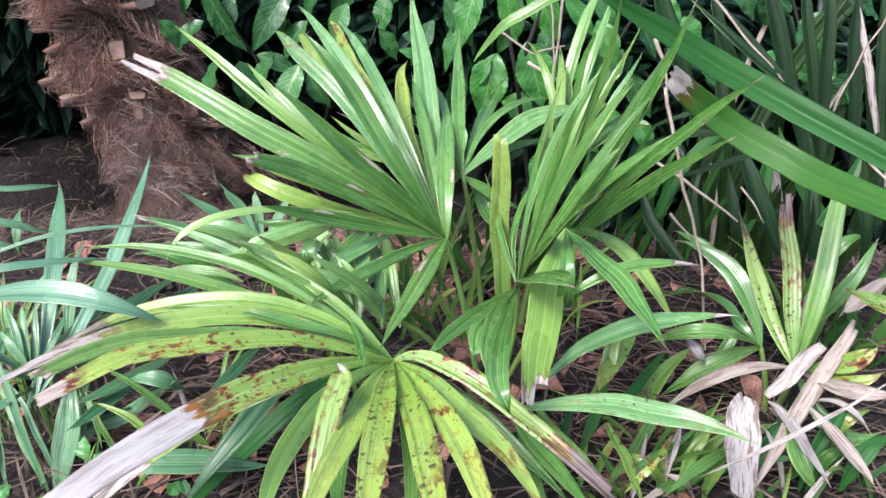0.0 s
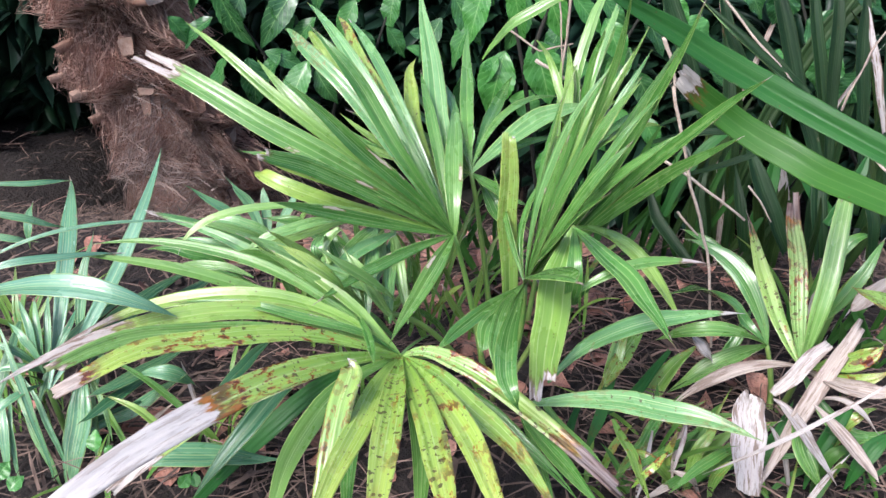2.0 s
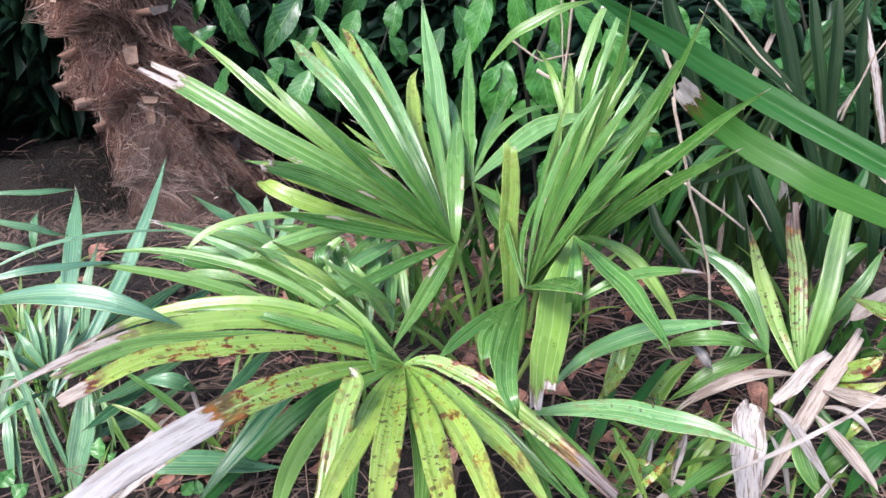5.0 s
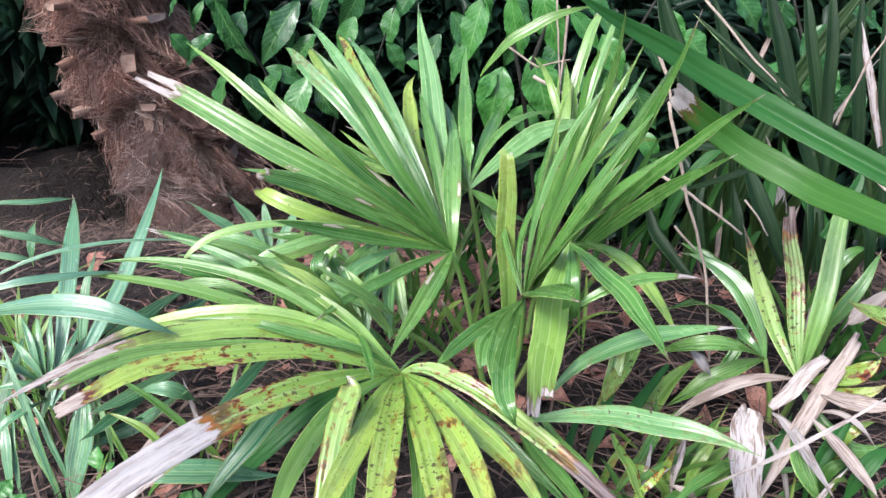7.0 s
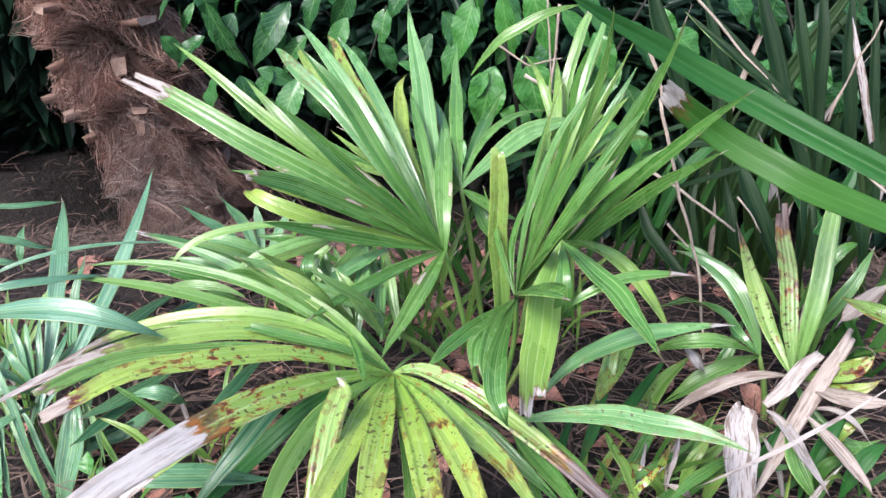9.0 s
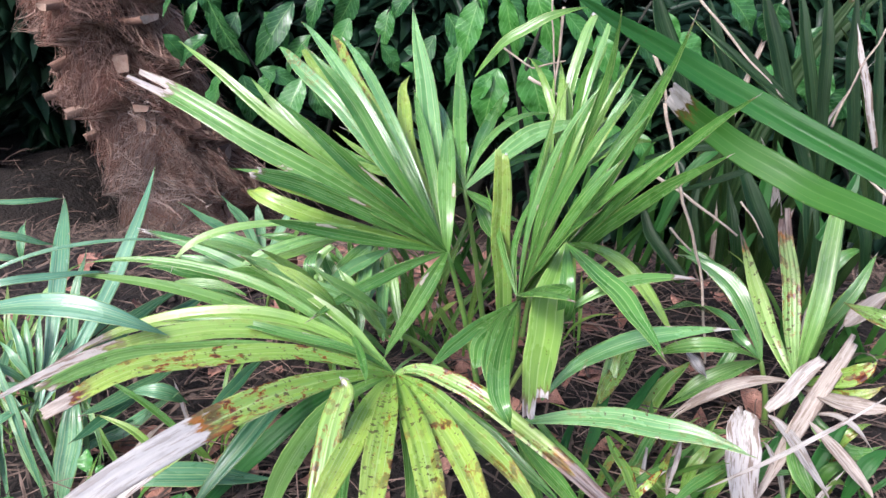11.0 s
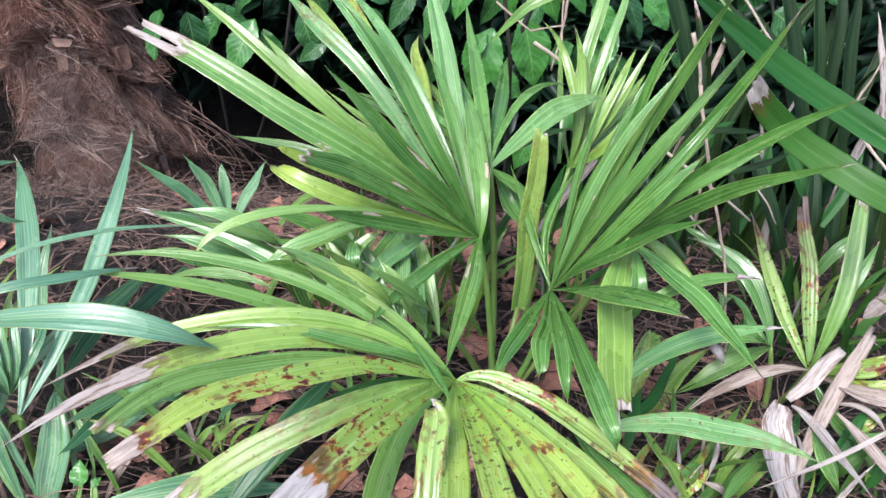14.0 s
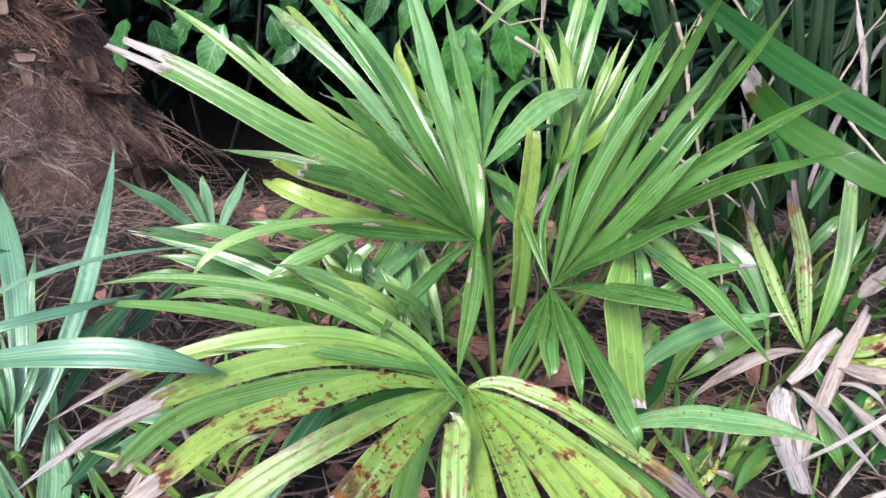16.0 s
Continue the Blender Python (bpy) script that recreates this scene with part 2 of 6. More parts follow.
# Darkened copy of the blade: shade low in the fan, put into colour.
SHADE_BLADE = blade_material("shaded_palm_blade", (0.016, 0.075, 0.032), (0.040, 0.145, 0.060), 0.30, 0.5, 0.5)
DRY_BLADE = blade_material("dry_palm_blade", (0.09, 0.24, 0.07), (0.22, 0.42, 0.14), stain=0.8, white=0.0)
GLOSSY = blade_material("glossy_palm_blade", (0.040, 0.15, 0.034), (0.105, 0.28, 0.066), 0.16, ribs=0.6, spec=1.0, coat=0.5)
BURNT = blade_material("burnt_palm_blade", (0.10, 0.25, 0.075), (0.23, 0.42, 0.15), 0.26, ribs=0.8, spec=0.8, coat=0.2, burn=1.0, char=0.85)
CREAM_BLADE = blade_material("cream_dry_blade", (0.09, 0.24, 0.07), (0.22, 0.42, 0.14), stain=1.0, white=0.3)
SILVER = blade_material("silvery_palm_blade", (0.058, 0.190, 0.105), (0.140, 0.320, 0.195), 0.22, 0.6, 1.0, coat=0.4)
STRAP = blade_material("strap_blade", (0.013, 0.080, 0.014), (0.026, 0.120, 0.022), 0.40, 0.06, 0.3)
PALE_STRAP = blade_material("strap_blade_pale", (0.022, 0.095, 0.012), (0.045, 0.15, 0.020), 0.40, 0.08, 0.3, 0.4, 0.6, 0.4)
# Strap green taken near black: the shade they stand in is painted in.
SHADED_STRAP = blade_material("shaded_strap_blade", (0.004, 0.017, 0.006), (0.011, 0.040, 0.013), 0.45, 0.1, 0.2)
LAUREL = laurel_material("laurel_leaf", (0.012, 0.060, 0.020), (0.026, 0.105, 0.030), (0.058, 0.20, 0.045))
# Brighter laurel copy: the stronger light on the low shoot is in its greens.
BRIGHT_LAUREL = laurel_material("bright_laurel_leaf", (0.030, 0.135, 0.024), (0.065, 0.24, 0.042), (0.12, 0.36, 0.062))
STALK = plain_material("green_stalk", (0.09, 0.22, 0.04), (0.17, 0.30, 0.07), 30, 0.4, (0.20, 0.22, 0.07))
DRY = plain_material("dry_straw", (0.34, 0.27, 0.21), (0.20, 0.14, 0.105), 70, 0.85, (0.50, 0.44, 0.37))
STRAND = plain_material("dry_fibre_strand", (0.13, 0.08, 0.062), (0.06, 0.034, 0.027), 60, 0.85, (0.28, 0.19, 0.15), islands=True)
BARK = plain_material("palm_bark", (0.085, 0.042, 0.03), (0.03, 0.016, 0.012), 14, 0.95, (0.11, 0.075, 0.055), 1.0, 0.02)
FIBRE = plain_material("palm_fibre", (0.32, 0.155, 0.112), (0.085, 0.037, 0.027), 9, 0.85, (0.54, 0.39, 0.32), islands=True)
GREY_FIBRE = plain_material("grey_palm_fibre", (0.50, 0.385, 0.33), (0.28, 0.17, 0.13), 9, 0.85, (0.60, 0.54, 0.50), islands=True)
CUT = plain_material("cut_leaf_end", (0.50, 0.39, 0.31), (0.32, 0.20, 0.15), 90, 0.85, (0.16, 0.085, 0.06))
BOOT = plain_material("cut_leaf_base", (0.17, 0.088, 0.062), (0.09, 0.045, 0.033), 60, 0.9, (0.26, 0.18, 0.14))
# Soil colour lowered to hold the shade under the plants.
SHADED_SOIL = plain_material("soil", (0.010, 0.0065, 0.005), (0.005, 0.0035, 0.003), 16, 0.95, (0.022, 0.014, 0.011), 1.0, 0.02)
LITTER = plain_material("fallen_leaf", (0.32, 0.135, 0.095), (0.50, 0.26, 0.19), 45, 0.7, (0.09, 0.036, 0.027), 0.9, 0.006)
# Litter darkened likewise to deepen the shadows; a few bits stay pale.
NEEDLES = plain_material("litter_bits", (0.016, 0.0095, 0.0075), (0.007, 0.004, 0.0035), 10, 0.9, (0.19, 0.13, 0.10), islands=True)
# Near-black leaf and stem colours; the thicket's deep shade is in them.
SHADED_HEDGE = plain_material("shaded_shrub_leaf", (0.005, 0.017, 0.008), (0.009, 0.029, 0.011), 12, 0.40, (0.010, 0.028, 0.020), islands=True, thin=0.1, spec=0.2)
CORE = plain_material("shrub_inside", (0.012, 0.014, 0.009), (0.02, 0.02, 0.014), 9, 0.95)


# ---- helpers for things ----
ORIGIN = {}
rng = random.Random(11)


def thing(name, at, label, category, group="", kind=""):
    ob = new(name)
    ob.location = at
    ob.empty_display_size = 0.05
    ORIGIN[ob.name] = Vector(at)
    return tagged(ob, label, category, group, kind)


def link_mesh(name, bm, material, parent=None, label=""):
    me = bpy.data.meshes.new(name)
    bm.to_mesh(me)
    bm.free()
    me.materials.append(material)
    for p in me.polygons:
        p.use_smooth = True
    ob = new(name, me)
    if parent is not None:
        ob.parent = parent
        if parent.name in ORIGIN:
            ob.matrix_parent_inverse = Matrix.Translation(-ORIGIN[parent.name])
    if label:
        ob["label"] = label
    return ob


def ground_z(x, y):
    z = 0.012 - 0.60 * max(0.0, min(y, 1.5) - 0.80) ** 1.2
    bank = max(0.0, min(1.0, (-0.78 - x) / 0.28)) * max(0.0, min(1.0, (y - 1.18) / 0.32))
    z += 0.19 * bank * bank * (3 - 2 * bank)
    return z + 0.018 * noise.noise(Vector((x * 3.1, y * 3.1, 0.3))) + 0.007 * noise.noise(Vector((x * 14, y * 14, 2.0)))


def bezier(a, m, b, v):
    c = m * 2 - (a + b) * 0.5
    return a * (1 - v) ** 2 + c * (2 * v * (1 - v)) + b * v ** 2


def tube(bm, points, radii, sides=6):
    rings = []
    for i, p in enumerate(points):
        t = (points[min(i + 1, len(points) - 1)] - points[max(i - 1, 0)]).normalized()
        a = t.cross(Vector((0.31, 0.2, 0.93)))
        a = (a if a.length > 0.05 else t.cross(Vector((1, 0, 0)))).normalized()
        b = t.cross(a)
        rings.append([bm.verts.new(p + (a * math.cos(k * math.tau / sides) + b * math.sin(k * math.tau / sides)) * radii[i]) for k in range(sides)])
    for lo, hi in zip(rings, rings[1:]):
        for k in range(sides):
            bm.faces.new((lo[k], lo[(k + 1) % sides], hi[(k + 1) % sides], hi[k]))
    bm.faces.new(rings[0][::-1])
    bm.faces.new(rings[-1])


ACROSS = (-1.0, -0.86, -0.7, -0.53, -0.36, -0.2, -0.04, 0.04, 0.2, 0.36, 0.53, 0.7, 0.86, 1.0)


def blade_mesh(base, mid, tip, width, yellow, dead, spots, cut, face, fold, twist, neck, notch, rows=18, patch=0.0):
    """A folded leaf blade of some thickness that runs from base over mid to tip."""
    bm = bmesh.new()
    span, metric = bm.loops.layers.uv.new("span"), bm.loops.layers.uv.new("metric")
    wear = bm.verts.layers.float_color.new("wear")
    base, mid, tip, face = Vector(base), Vector(mid), Vector(tip), Vector(face)
    length = (mid - base).length + (tip - mid).length
    seed = rng.random() * 50
    lie, place = {}, []
    pleats, deep = rng.choice((1.0, 1.0, 1.5, 2.0)), rng.uniform(0.10, 0.26)
    kink = rng.uniform(0.0, 0.016) * length
    uneven = (rng.uniform(-1, 1), rng.uniform(-1, 1))
    for layer in (0, 1):
        grid = []
        for i in range(rows + 1):
            v = i / rows
            p = bezier(base, mid, tip, v)
            t = (bezier(base, mid, tip, min(1, v + 0.02)) - bezier(base, mid, tip, max(0, v - 0.02))).normalized()
            n = (face - t * face.dot(t)).normalized()
            n = Matrix.Rotation(radians(twist * (v - 0.3)), 3, t) @ n
            s = t.cross(n)
            p = p + (n * noise.noise(Vector((v * 3.2, seed, 1.0))) + s * noise.noise(Vector((v * 2.6, seed, 5.0)))) * kink * 2 * math.sin(math.pi * v)
            grow = neck + (1 - neck) * math.sin(min(1, v / 0.58) * math.pi / 2)
            blunt, from_v = (0.62, 0.80) if cut == 'round' else (0.25, 0.72) if cut else (0.86, 0.6)
            end = 1.0 - 0.14 * max(0, v - 0.42) / 0.58 - (blunt * ((v - from_v) / (1 - from_v)) ** (2.6 if cut == 'round' else 1.5) if v > from_v else 0)
            half = width / 2 * grow * end * (1 + 0.06 * noise.noise(Vector((v * 5, seed, 0))) + 0.04 * noise.noise(Vector((v * 21, seed, 7.0))))
            wob = 0.035 * width * noise.noise(Vector((v * 4, seed, 3.0))) * 4
            open_at = max(0.0, (v - (1 - notch)) / notch) if notch else 0.0
            row = []
            for u in ACROSS:
                gap = 0.32 * open_at * math.copysign(1, u) * (1 - abs(u))
                lift = abs(u) * fold * (1 - 0.45 * v) + deep * (1 - 0.5 * v) * (abs((abs(u) * pleats) % 1.0 - 0.5) * 2 - 0.5) * (1 if pleats > 1 else -0.5)
                curl = 0.18 * noise.noise(Vector((v * 3, seed + 9, u * 0.8))) * abs(u)
                q = p + s * ((u + gap) * half + wob * v) + n * ((lift + curl) * half - layer * 0.0005)
                if v > 0.85:
                    q += t * (uneven[u > 0] * width * 0.5 * (v - 0.85) / 0.15)
                if i == rows:
                    q += t * (rng.uniform(-1.0, 0.5) * half * (0.3 if cut else 1.5 if dead else 0.8))
                vert = bm.verts.new(q)
                vert[wear] = (dead, yellow, spots, patch)
                lie[vert] = (u, v, u * half, v * length)
                row.append(vert)
            grid.append(row)
        place.append(grid)
    k = len(ACROSS)
    faces = []
    for layer, grid in enumerate(place):
        for i in range(rows):
            for j in range(k - 1):
                if notch and j == k // 2 - 1 and i / rows >= 1 - notch:
                    continue
                quad = (grid[i][j], grid[i][j + 1], grid[i + 1][j + 1], grid[i + 1][j])
                faces.append(bm.faces.new(quad if layer == 0 else quad[::-1]))
    for i in range(rows):
        for j in (0, k - 1):
            quad = (place[0][i][j], place[0][i + 1][j], place[1][i + 1][j], place[1][i][j])
            faces.append(bm.faces.new(quad if j == 0 else quad[::-1]))
    for j in range(k - 1):
        faces.append(bm.faces.new((place[0][rows][j], place[0][rows][j + 1], place[1][rows][j + 1], place[1][rows][j])))
    for f in faces:
        for loop in f.loops:
            u, v, x, y = lie[loop.vert]
            loop[span].uv, loop[metric].uv = (u, v), (x, y)
    return bm


def fan_leaf(plant, hub, root, thick=0.0027, bow=(0, 0, 0.03), label=""):
    """The stalk of one fan leaf, from the root up to the hub on which its segments sit."""
    bm = bmesh.new()
    hub, root = Vector(hub), Vector(root)
    mid = (hub + root) / 2 + Vector(bow)
    pts = [bezier(root, mid, hub, i / 12) for i in range(13)]
    tube(bm, pts, [thick * (1.35 - 0.5 * i / 12) for i in range(13)])
    leaf = link_mesh("fan_leaf", bm, STALK, plant, label)
    leaf["hub"] = list(hub)
    return leaf


def seg(leaf, mid, tip, width, yellow=0.0, dead=0.0, spots=0.0, cut=False, base=None, face=(0, -0.5, 0.87), fold=0.36, twist=None, neck=0.12,
        notch=None, material=None, name="segment", label="", patch=0.0):
    twist = rng.uniform(-22, 22) if twist is None else twist
    notch = (0.0 if cut else rng.choice((0.0, 0.06, 0.06, 0.11, 0.17))) if notch is None else notch
    root = base or tuple(leaf["hub"])
    dead = dead or rng.choice((0.0, 0.0, 0.02, 0.035, 0.05))
    bm = blade_mesh(root, mid, tip, width * 0.9, yellow, dead, spots, cut, face, fold, twist, neck, notch, 18, patch)
    if not label:
        label = "dry bleached blade" if dead > 0.8 else "bleached dead tip" if dead > 0.1 else "yellowing blade with brown spots" if spots > 0.4 else ""
    return link_mesh(name, bm, material or (DRY_BLADE if dead > 0.8 else BLADE), leaf, label)


# ---- ground ----
def build_ground():
    bm = bmesh.new()
    xs = [-40, -12, -5, -3] + [-2 + 0.05 * i for i in range(81)] + [3, 5, 12, 40]
    ys = [-40, -10, -3, -1.2] + [-0.6 + 0.05 * i for i in range(73)] + [4, 6, 12, 40]
    grid = [[bm.verts.new((x, y, ground_z(x, y))) for x in xs] for y in ys]
    for i in range(len(ys) - 1):
        for j in range(len(xs) - 1):
            bm.faces.new((grid[i][j], grid[i][j + 1], grid[i + 1][j + 1], grid[i + 1][j]))
    ob = link_mesh("ground", bm, SHADED_SOIL)
    return tagged(ob, "brown soil, shade-darkened, strewn with dry leaf litter", "ground", "", "structure")


ground = build_ground()


# ---- palm trunk wrapped in matted fibre ----
TRUNK_LOW, TRUNK_HIGH = Vector((-0.637, 1.40, -0.40)), Vector((-0.900, 1.25, 0.95))


def trunk_axis(s):
    return TRUNK_LOW.lerp(TRUNK_HIGH, s)


def trunk_skirt(s, a):
    """The shaggy foot spreads towards the bed."""
    low = max(0.0, min(1.0, (0.33 - s) / 0.14))
    low = low * low * (3 - 2 * low)
    clod = noise.noise(Vector((math.cos(a) * 5, math.sin(a) * 5, s * 30 + 3))) * 0.030 + noise.noise(Vector((math.cos(a) * 11, math.sin(a) * 11, s * 62))) * 0.016
    return low * (0.15 * max(0.0, math.cos(a + 1.2)) ** 3 - 0.075 * max(0.0, -math.cos(a)) + clod)


def trunk_radius(s, a):
    """Shaggy tiers: each swells outwards towards its lower hem and hangs over the next."""
    tier = (s * 9.5 + 0.55 * noise.noise(Vector((math.cos(a) * 1.3, math.sin(a) * 1.3, 4.0))) + a * 0.16) % 1.0
    hem = (1 - tier) ** 1.8
    lump = noise.noise(Vector((math.cos(a) * 2.6, math.sin(a) * 2.6, s * 14)))
    small = noise.noise(Vector((math.cos(a) * 6, math.sin(a) * 6, s * 34)))
    return 0.080 - 0.004 * s + 0.052 * hem + 0.024 * lump + 0.012 * small + 0.05 * max(0, 0.35 - s) + trunk_skirt(s, a)


def trunk_point(s, a, out=0.0):
    return trunk_axis(s) + Vector((math.cos(a), math.sin(a), 0)) * (trunk_radius(s, a) + out)


# height share, turn, width, height, length, rise, sideways
BOOTS = ((0.417, -1.13, 0.024, 0.032, 0.022, 0.1, 0.0), (0.470, -0.62, 0.050, 0.013, 0.034, 0.15, 0.3), (0.420, -2.45, 0.018, 0.018, 0.036, -0.35, 0.0), (0.373, -2.5, 0.016, 0.014, 0.030, -0.2, 0.0),
         (0.355, -2.05, 0.022, 0.014, 0.030, -0.1, -0.3), (0.312, -2.35, 0.018, 0.014, 0.035, -0.2, 0.0), (0.332, -1.26, 0.016, 0.045, 0.012, 0.2, 0.0), (0.328, -1.12, 0.014, 0.040, 0.014, 0.2, 0.1),
         (0.325, -0.55, 0.020, 0.040, 0.018, 0.3, 0.0), (0.250, -0.17, 0.045, 0.024, 0.030, 0.2, 0.3), (0.195, -0.80, 0.014, 0.040, 0.016, 0.5, 0.0), (0.345, -1.18, 0.034, 0.012, 0.026, 0.4, 0.0),
         (0.500, -1.60, 0.030, 0.012, 0.020, 0.0, -0.5), (0.580, -1.00, 0.032, 0.040, 0.024, 0.1, 0.0))


def build_trunk():
    palm = thing("palm_tree", TRUNK_LOW, "palm trunk wrapped in matted brown fibre", "palm tree")
    bm = bmesh.new()
    rings = [[bm.verts.new(trunk_point(i / 140, math.tau * k / 72)) for k in range(72)] for i in range(141)]
    for lo, hi in zip(rings, rings[1:]):
        for k in range(72):
            bm.faces.new((lo[k], lo[(k + 1) % 72], hi[(k + 1) % 72], hi[k]))
    bm.faces.new(rings[-1])
    link_mesh("trunk", bm, BARK, palm)
    def fibres(tufts, material, label, seed, low, high, turn0, turn1, slack, proud=0.0):
        bm = bmesh.new()
        r = random.Random(seed)
        for tuft in range(tufts):
            s0, a0 = r.uniform(low, high), r.uniform(turn0, turn1)
            run0 = r.choice((-1, 1)) * r.uniform(0.15, 0.95)
            drop0 = r.gauss(-0.03, 0.035)
            lift0 = r.uniform(0.0, 0.012) + (0.022 if r.random() < 0.22 else 0)
            beat, phase = r.uniform(2.0, 6.5), r.uniform(0, 6)
            swirl = r.uniform(0.006, 0.032) * slack
            for i in range(22):
                s, a = s0 + r.gauss(0, 0.014), a0 + r.gauss(0, 0.09)
                run, drop = run0 * r.uniform(0.6, 1.3) + r.gauss(0, 0.08), drop0 + r.gauss(0, 0.016)
                out, flare = proud + r.uniform(-0.008, 0.004) + lift0 * r.random(), r.uniform(-0.008, 0.008) + (0.022 if r.random() < 0.05 else 0)
                wide = r.uniform(0.0004, 0.0012) * (2.2 if r.random() < 0.05 else 1)
                sway, ripple, shift = swirl * r.uniform(0.7, 1.3), r.uniform(0.001, 0.005) * slack, r.uniform(0, 6)
                last = None
                for j in range(11):
                    f = j / 10
                    p = trunk_point(max(0, min(1, s + drop * f * f + sway * math.sin(f * beat + phase) + ripple * math.sin(f * 13 + shift))), a + run * f + 0.05 * slack * math.sin(f * 9 + shift), out + flare * f * f + 0.006 * slack * math.sin(f * beat * 1.3 + phase + i * 0.1))
                    w = Vector((0, 0, wide * (1.1 - f)))
                    q = Vector((math.cos(a), math.sin(a), 0)) * wide
                    row = (bm.verts.new(p - w - q * 0.4), bm.verts.new(p + w + q * 0.4))
                    if last:
                        bm.faces.new((last[0], last[1], row[1], row[0]))
                    last = row
        ob = link_mesh("fibre", bm, material, palm, label)
        ob["kind"] = "stuff"

    fibres(820, FIBRE, "matted brown fibre", 5, 0.0, 0.9, -math.pi * 1.15, math.pi * 0.25, 1.35)
    fibres(260, FIBRE, "matted brown fibre at the foot", 7, 0.12, 0.33, -math.pi * 0.85, -math.pi * 0.05, 1.6)
    fibres(80, GREY_FIBRE, "fluffy grey fibre", 6, 0.17, 0.29, -math.pi * 0.55, -math.pi * 0.30, 2.4, 0.008)

    def boot(s, a, wide, tall, long, rise, side_on=0.0):
        """A cut-off leaf stalk that sticks out of the fibre, with its pale cut end."""
        p = trunk_point(s, a, -0.008)
        o, side = Vector((math.cos(a), math.sin(a), 0)), Vector((-math.sin(a), math.cos(a), 0))
        way = (o + Vector((0, 0, rise)) + side * side_on).normalized()
        up = way.cross(side).normalized()
        up = up if up.z > 0 else -up
        across = way.cross(up)
        bm = bmesh.new()
        ring = [(-0.5, 0.4), (-0.44, 0.5), (0.44, 0.48), (0.5, 0.38), (0.38, -0.42), (0.3, -0.5), (-0.3, -0.46), (-0.36, -0.4)]
        rows = []
        for j in range(5):
            f = j / 4
            c = p + way * (long + 0.02) * f
            rows.append([c + across * (x * wide * (1.25 - 0.25 * f)) + up * (y * tall * (1.15 - 0.15 * f)) + Vector((1, 1, 1)) * 0.004 * noise.noise((c + across * x * 0.05 + up * y * 0.05) * 70) for x, y in ring])
        grid = [[bm.verts.new(q) for q in row] for row in rows]
        for lo, hi in zip(grid, grid[1:]):
            for k in range(8):
                bm.faces.new((lo[k], lo[(k + 1) % 8], hi[(k + 1) % 8], hi[k]))
        stub = link_mesh("leaf_base", bm, BOOT, palm, "cut-off old leaf base")
        bm = bmesh.new()
        rim = [bm.verts.new(q) for q in rows[-1]]
        heart = bm.verts.new(sum(rows[-1], Vector()) / 8 - way * tall * 0.12)
        for k in range(8):
            bm.faces.new((rim[k], rim[(k + 1) % 8], heart))
        link_mesh("cut_end", bm, CUT if wide > 0.023 else BOOT, stub, "pale cut end" if wide > 0.023 else "")

    for s, a, wide, tall, long, rise, side_on in BOOTS:
        boot(s, a, wide, tall, long, rise, side_on)
    return palm


build_trunk()


# ---- evergreen shrubs that close the place behind, shade put into their colour ----
def build_shrub(name, boxes, count, size, seed, label):
    shrub = thing(name, (boxes[0][0], boxes[0][1], ground_z(boxes[0][0], boxes[0][1])), label, "shrub")
    r = random.Random(seed)
    bm = bmesh.new()
    for cx, cy, cz, rx, ry, rz in boxes:
        # The high crown added only for shade gets no stem.
        if cz > 0.7 and cx > -1.5 and cx < 0:
            continue
        g = ground_z(cx, cy) - 0.05
        tube(bm, [Vector((cx + 0.1 * math.sin(i), cy + 0.08 * math.cos(2 * i), g + (cz - g) * i / 6)) for i in range(7)], [0.03 - 0.003 * i for i in range(7)])
    link_mesh("stem", bm, CORE, shrub)
    bm = bmesh.new()
    for cx, cy, cz, rx, ry, rz in boxes:
        for _ in range(count):
            while True:
                d = Vector((r.uniform(-1, 1), r.uniform(-1, 1), r.uniform(-1, 1)))
                if 0.25 < d.length < 1:
                    break
            d *= 0.78 + 0.3 * noise.noise(d * 2.3 + Vector((cx, cy, cz)))
            p = Vector((cx + d.x * rx, cy + d.y * ry, cz + d.z * rz))
            if p.z < ground_z(p.x, p.y):
                continue
            t = Vector((r.uniform(-1, 1), r.uniform(-1, 0.5), r.uniform(-1, 0.4))).normalized()
            s = t.cross(Vector((r.uniform(-0.5, 0.5), r.uniform(-0.6, 0.2), 1))).normalized()
            n = s.cross(t)
            long, wide = size * r.uniform(0.7, 1.2), size * r.uniform(0.2, 0.28)
            a = [bm.verts.new(p + t * (long * f) + n * (0.12 * long * math.sin(f * 3))) for f in (0, 0.35, 0.7, 1)]
            for sgn in (-1, 1):
                b = [bm.verts.new(a[k].co + s * sgn * wide * w + n * 0.15 * wide) for k, w in ((1, 1), (2, 0.8))]
                bm.faces.new((a[0], a[1], b[0]))
                bm.faces.new((a[1], a[2], b[1], b[0]))
                bm.faces.new((a[2], a[3], b[1]))
    crown = link_mesh("foliage", bm, SHADED_HEDGE, shrub)
    crown["kind"] = "stuff"
    return shrub


# The crown at height 0.85 is unseen, added to shade the hollow below.
build_shrub("evergreen_shrub", [(-1.5, 1.95, 0.3, 0.5, 0.45, 0.75), (-1.15, 1.85, 0.1, 0.3, 0.3, 0.45), (-1.3, 1.5, 0.85, 0.4, 0.4, 0.28), (-1.55, 1.45, -0.1, 0.3, 0.3, 0.3), (-1.02, 1.62, 0.24, 0.24, 0.2, 0.2)], 1500, 0.13, 3, "shade-dark glossy evergreen shrub behind the palm trunk")
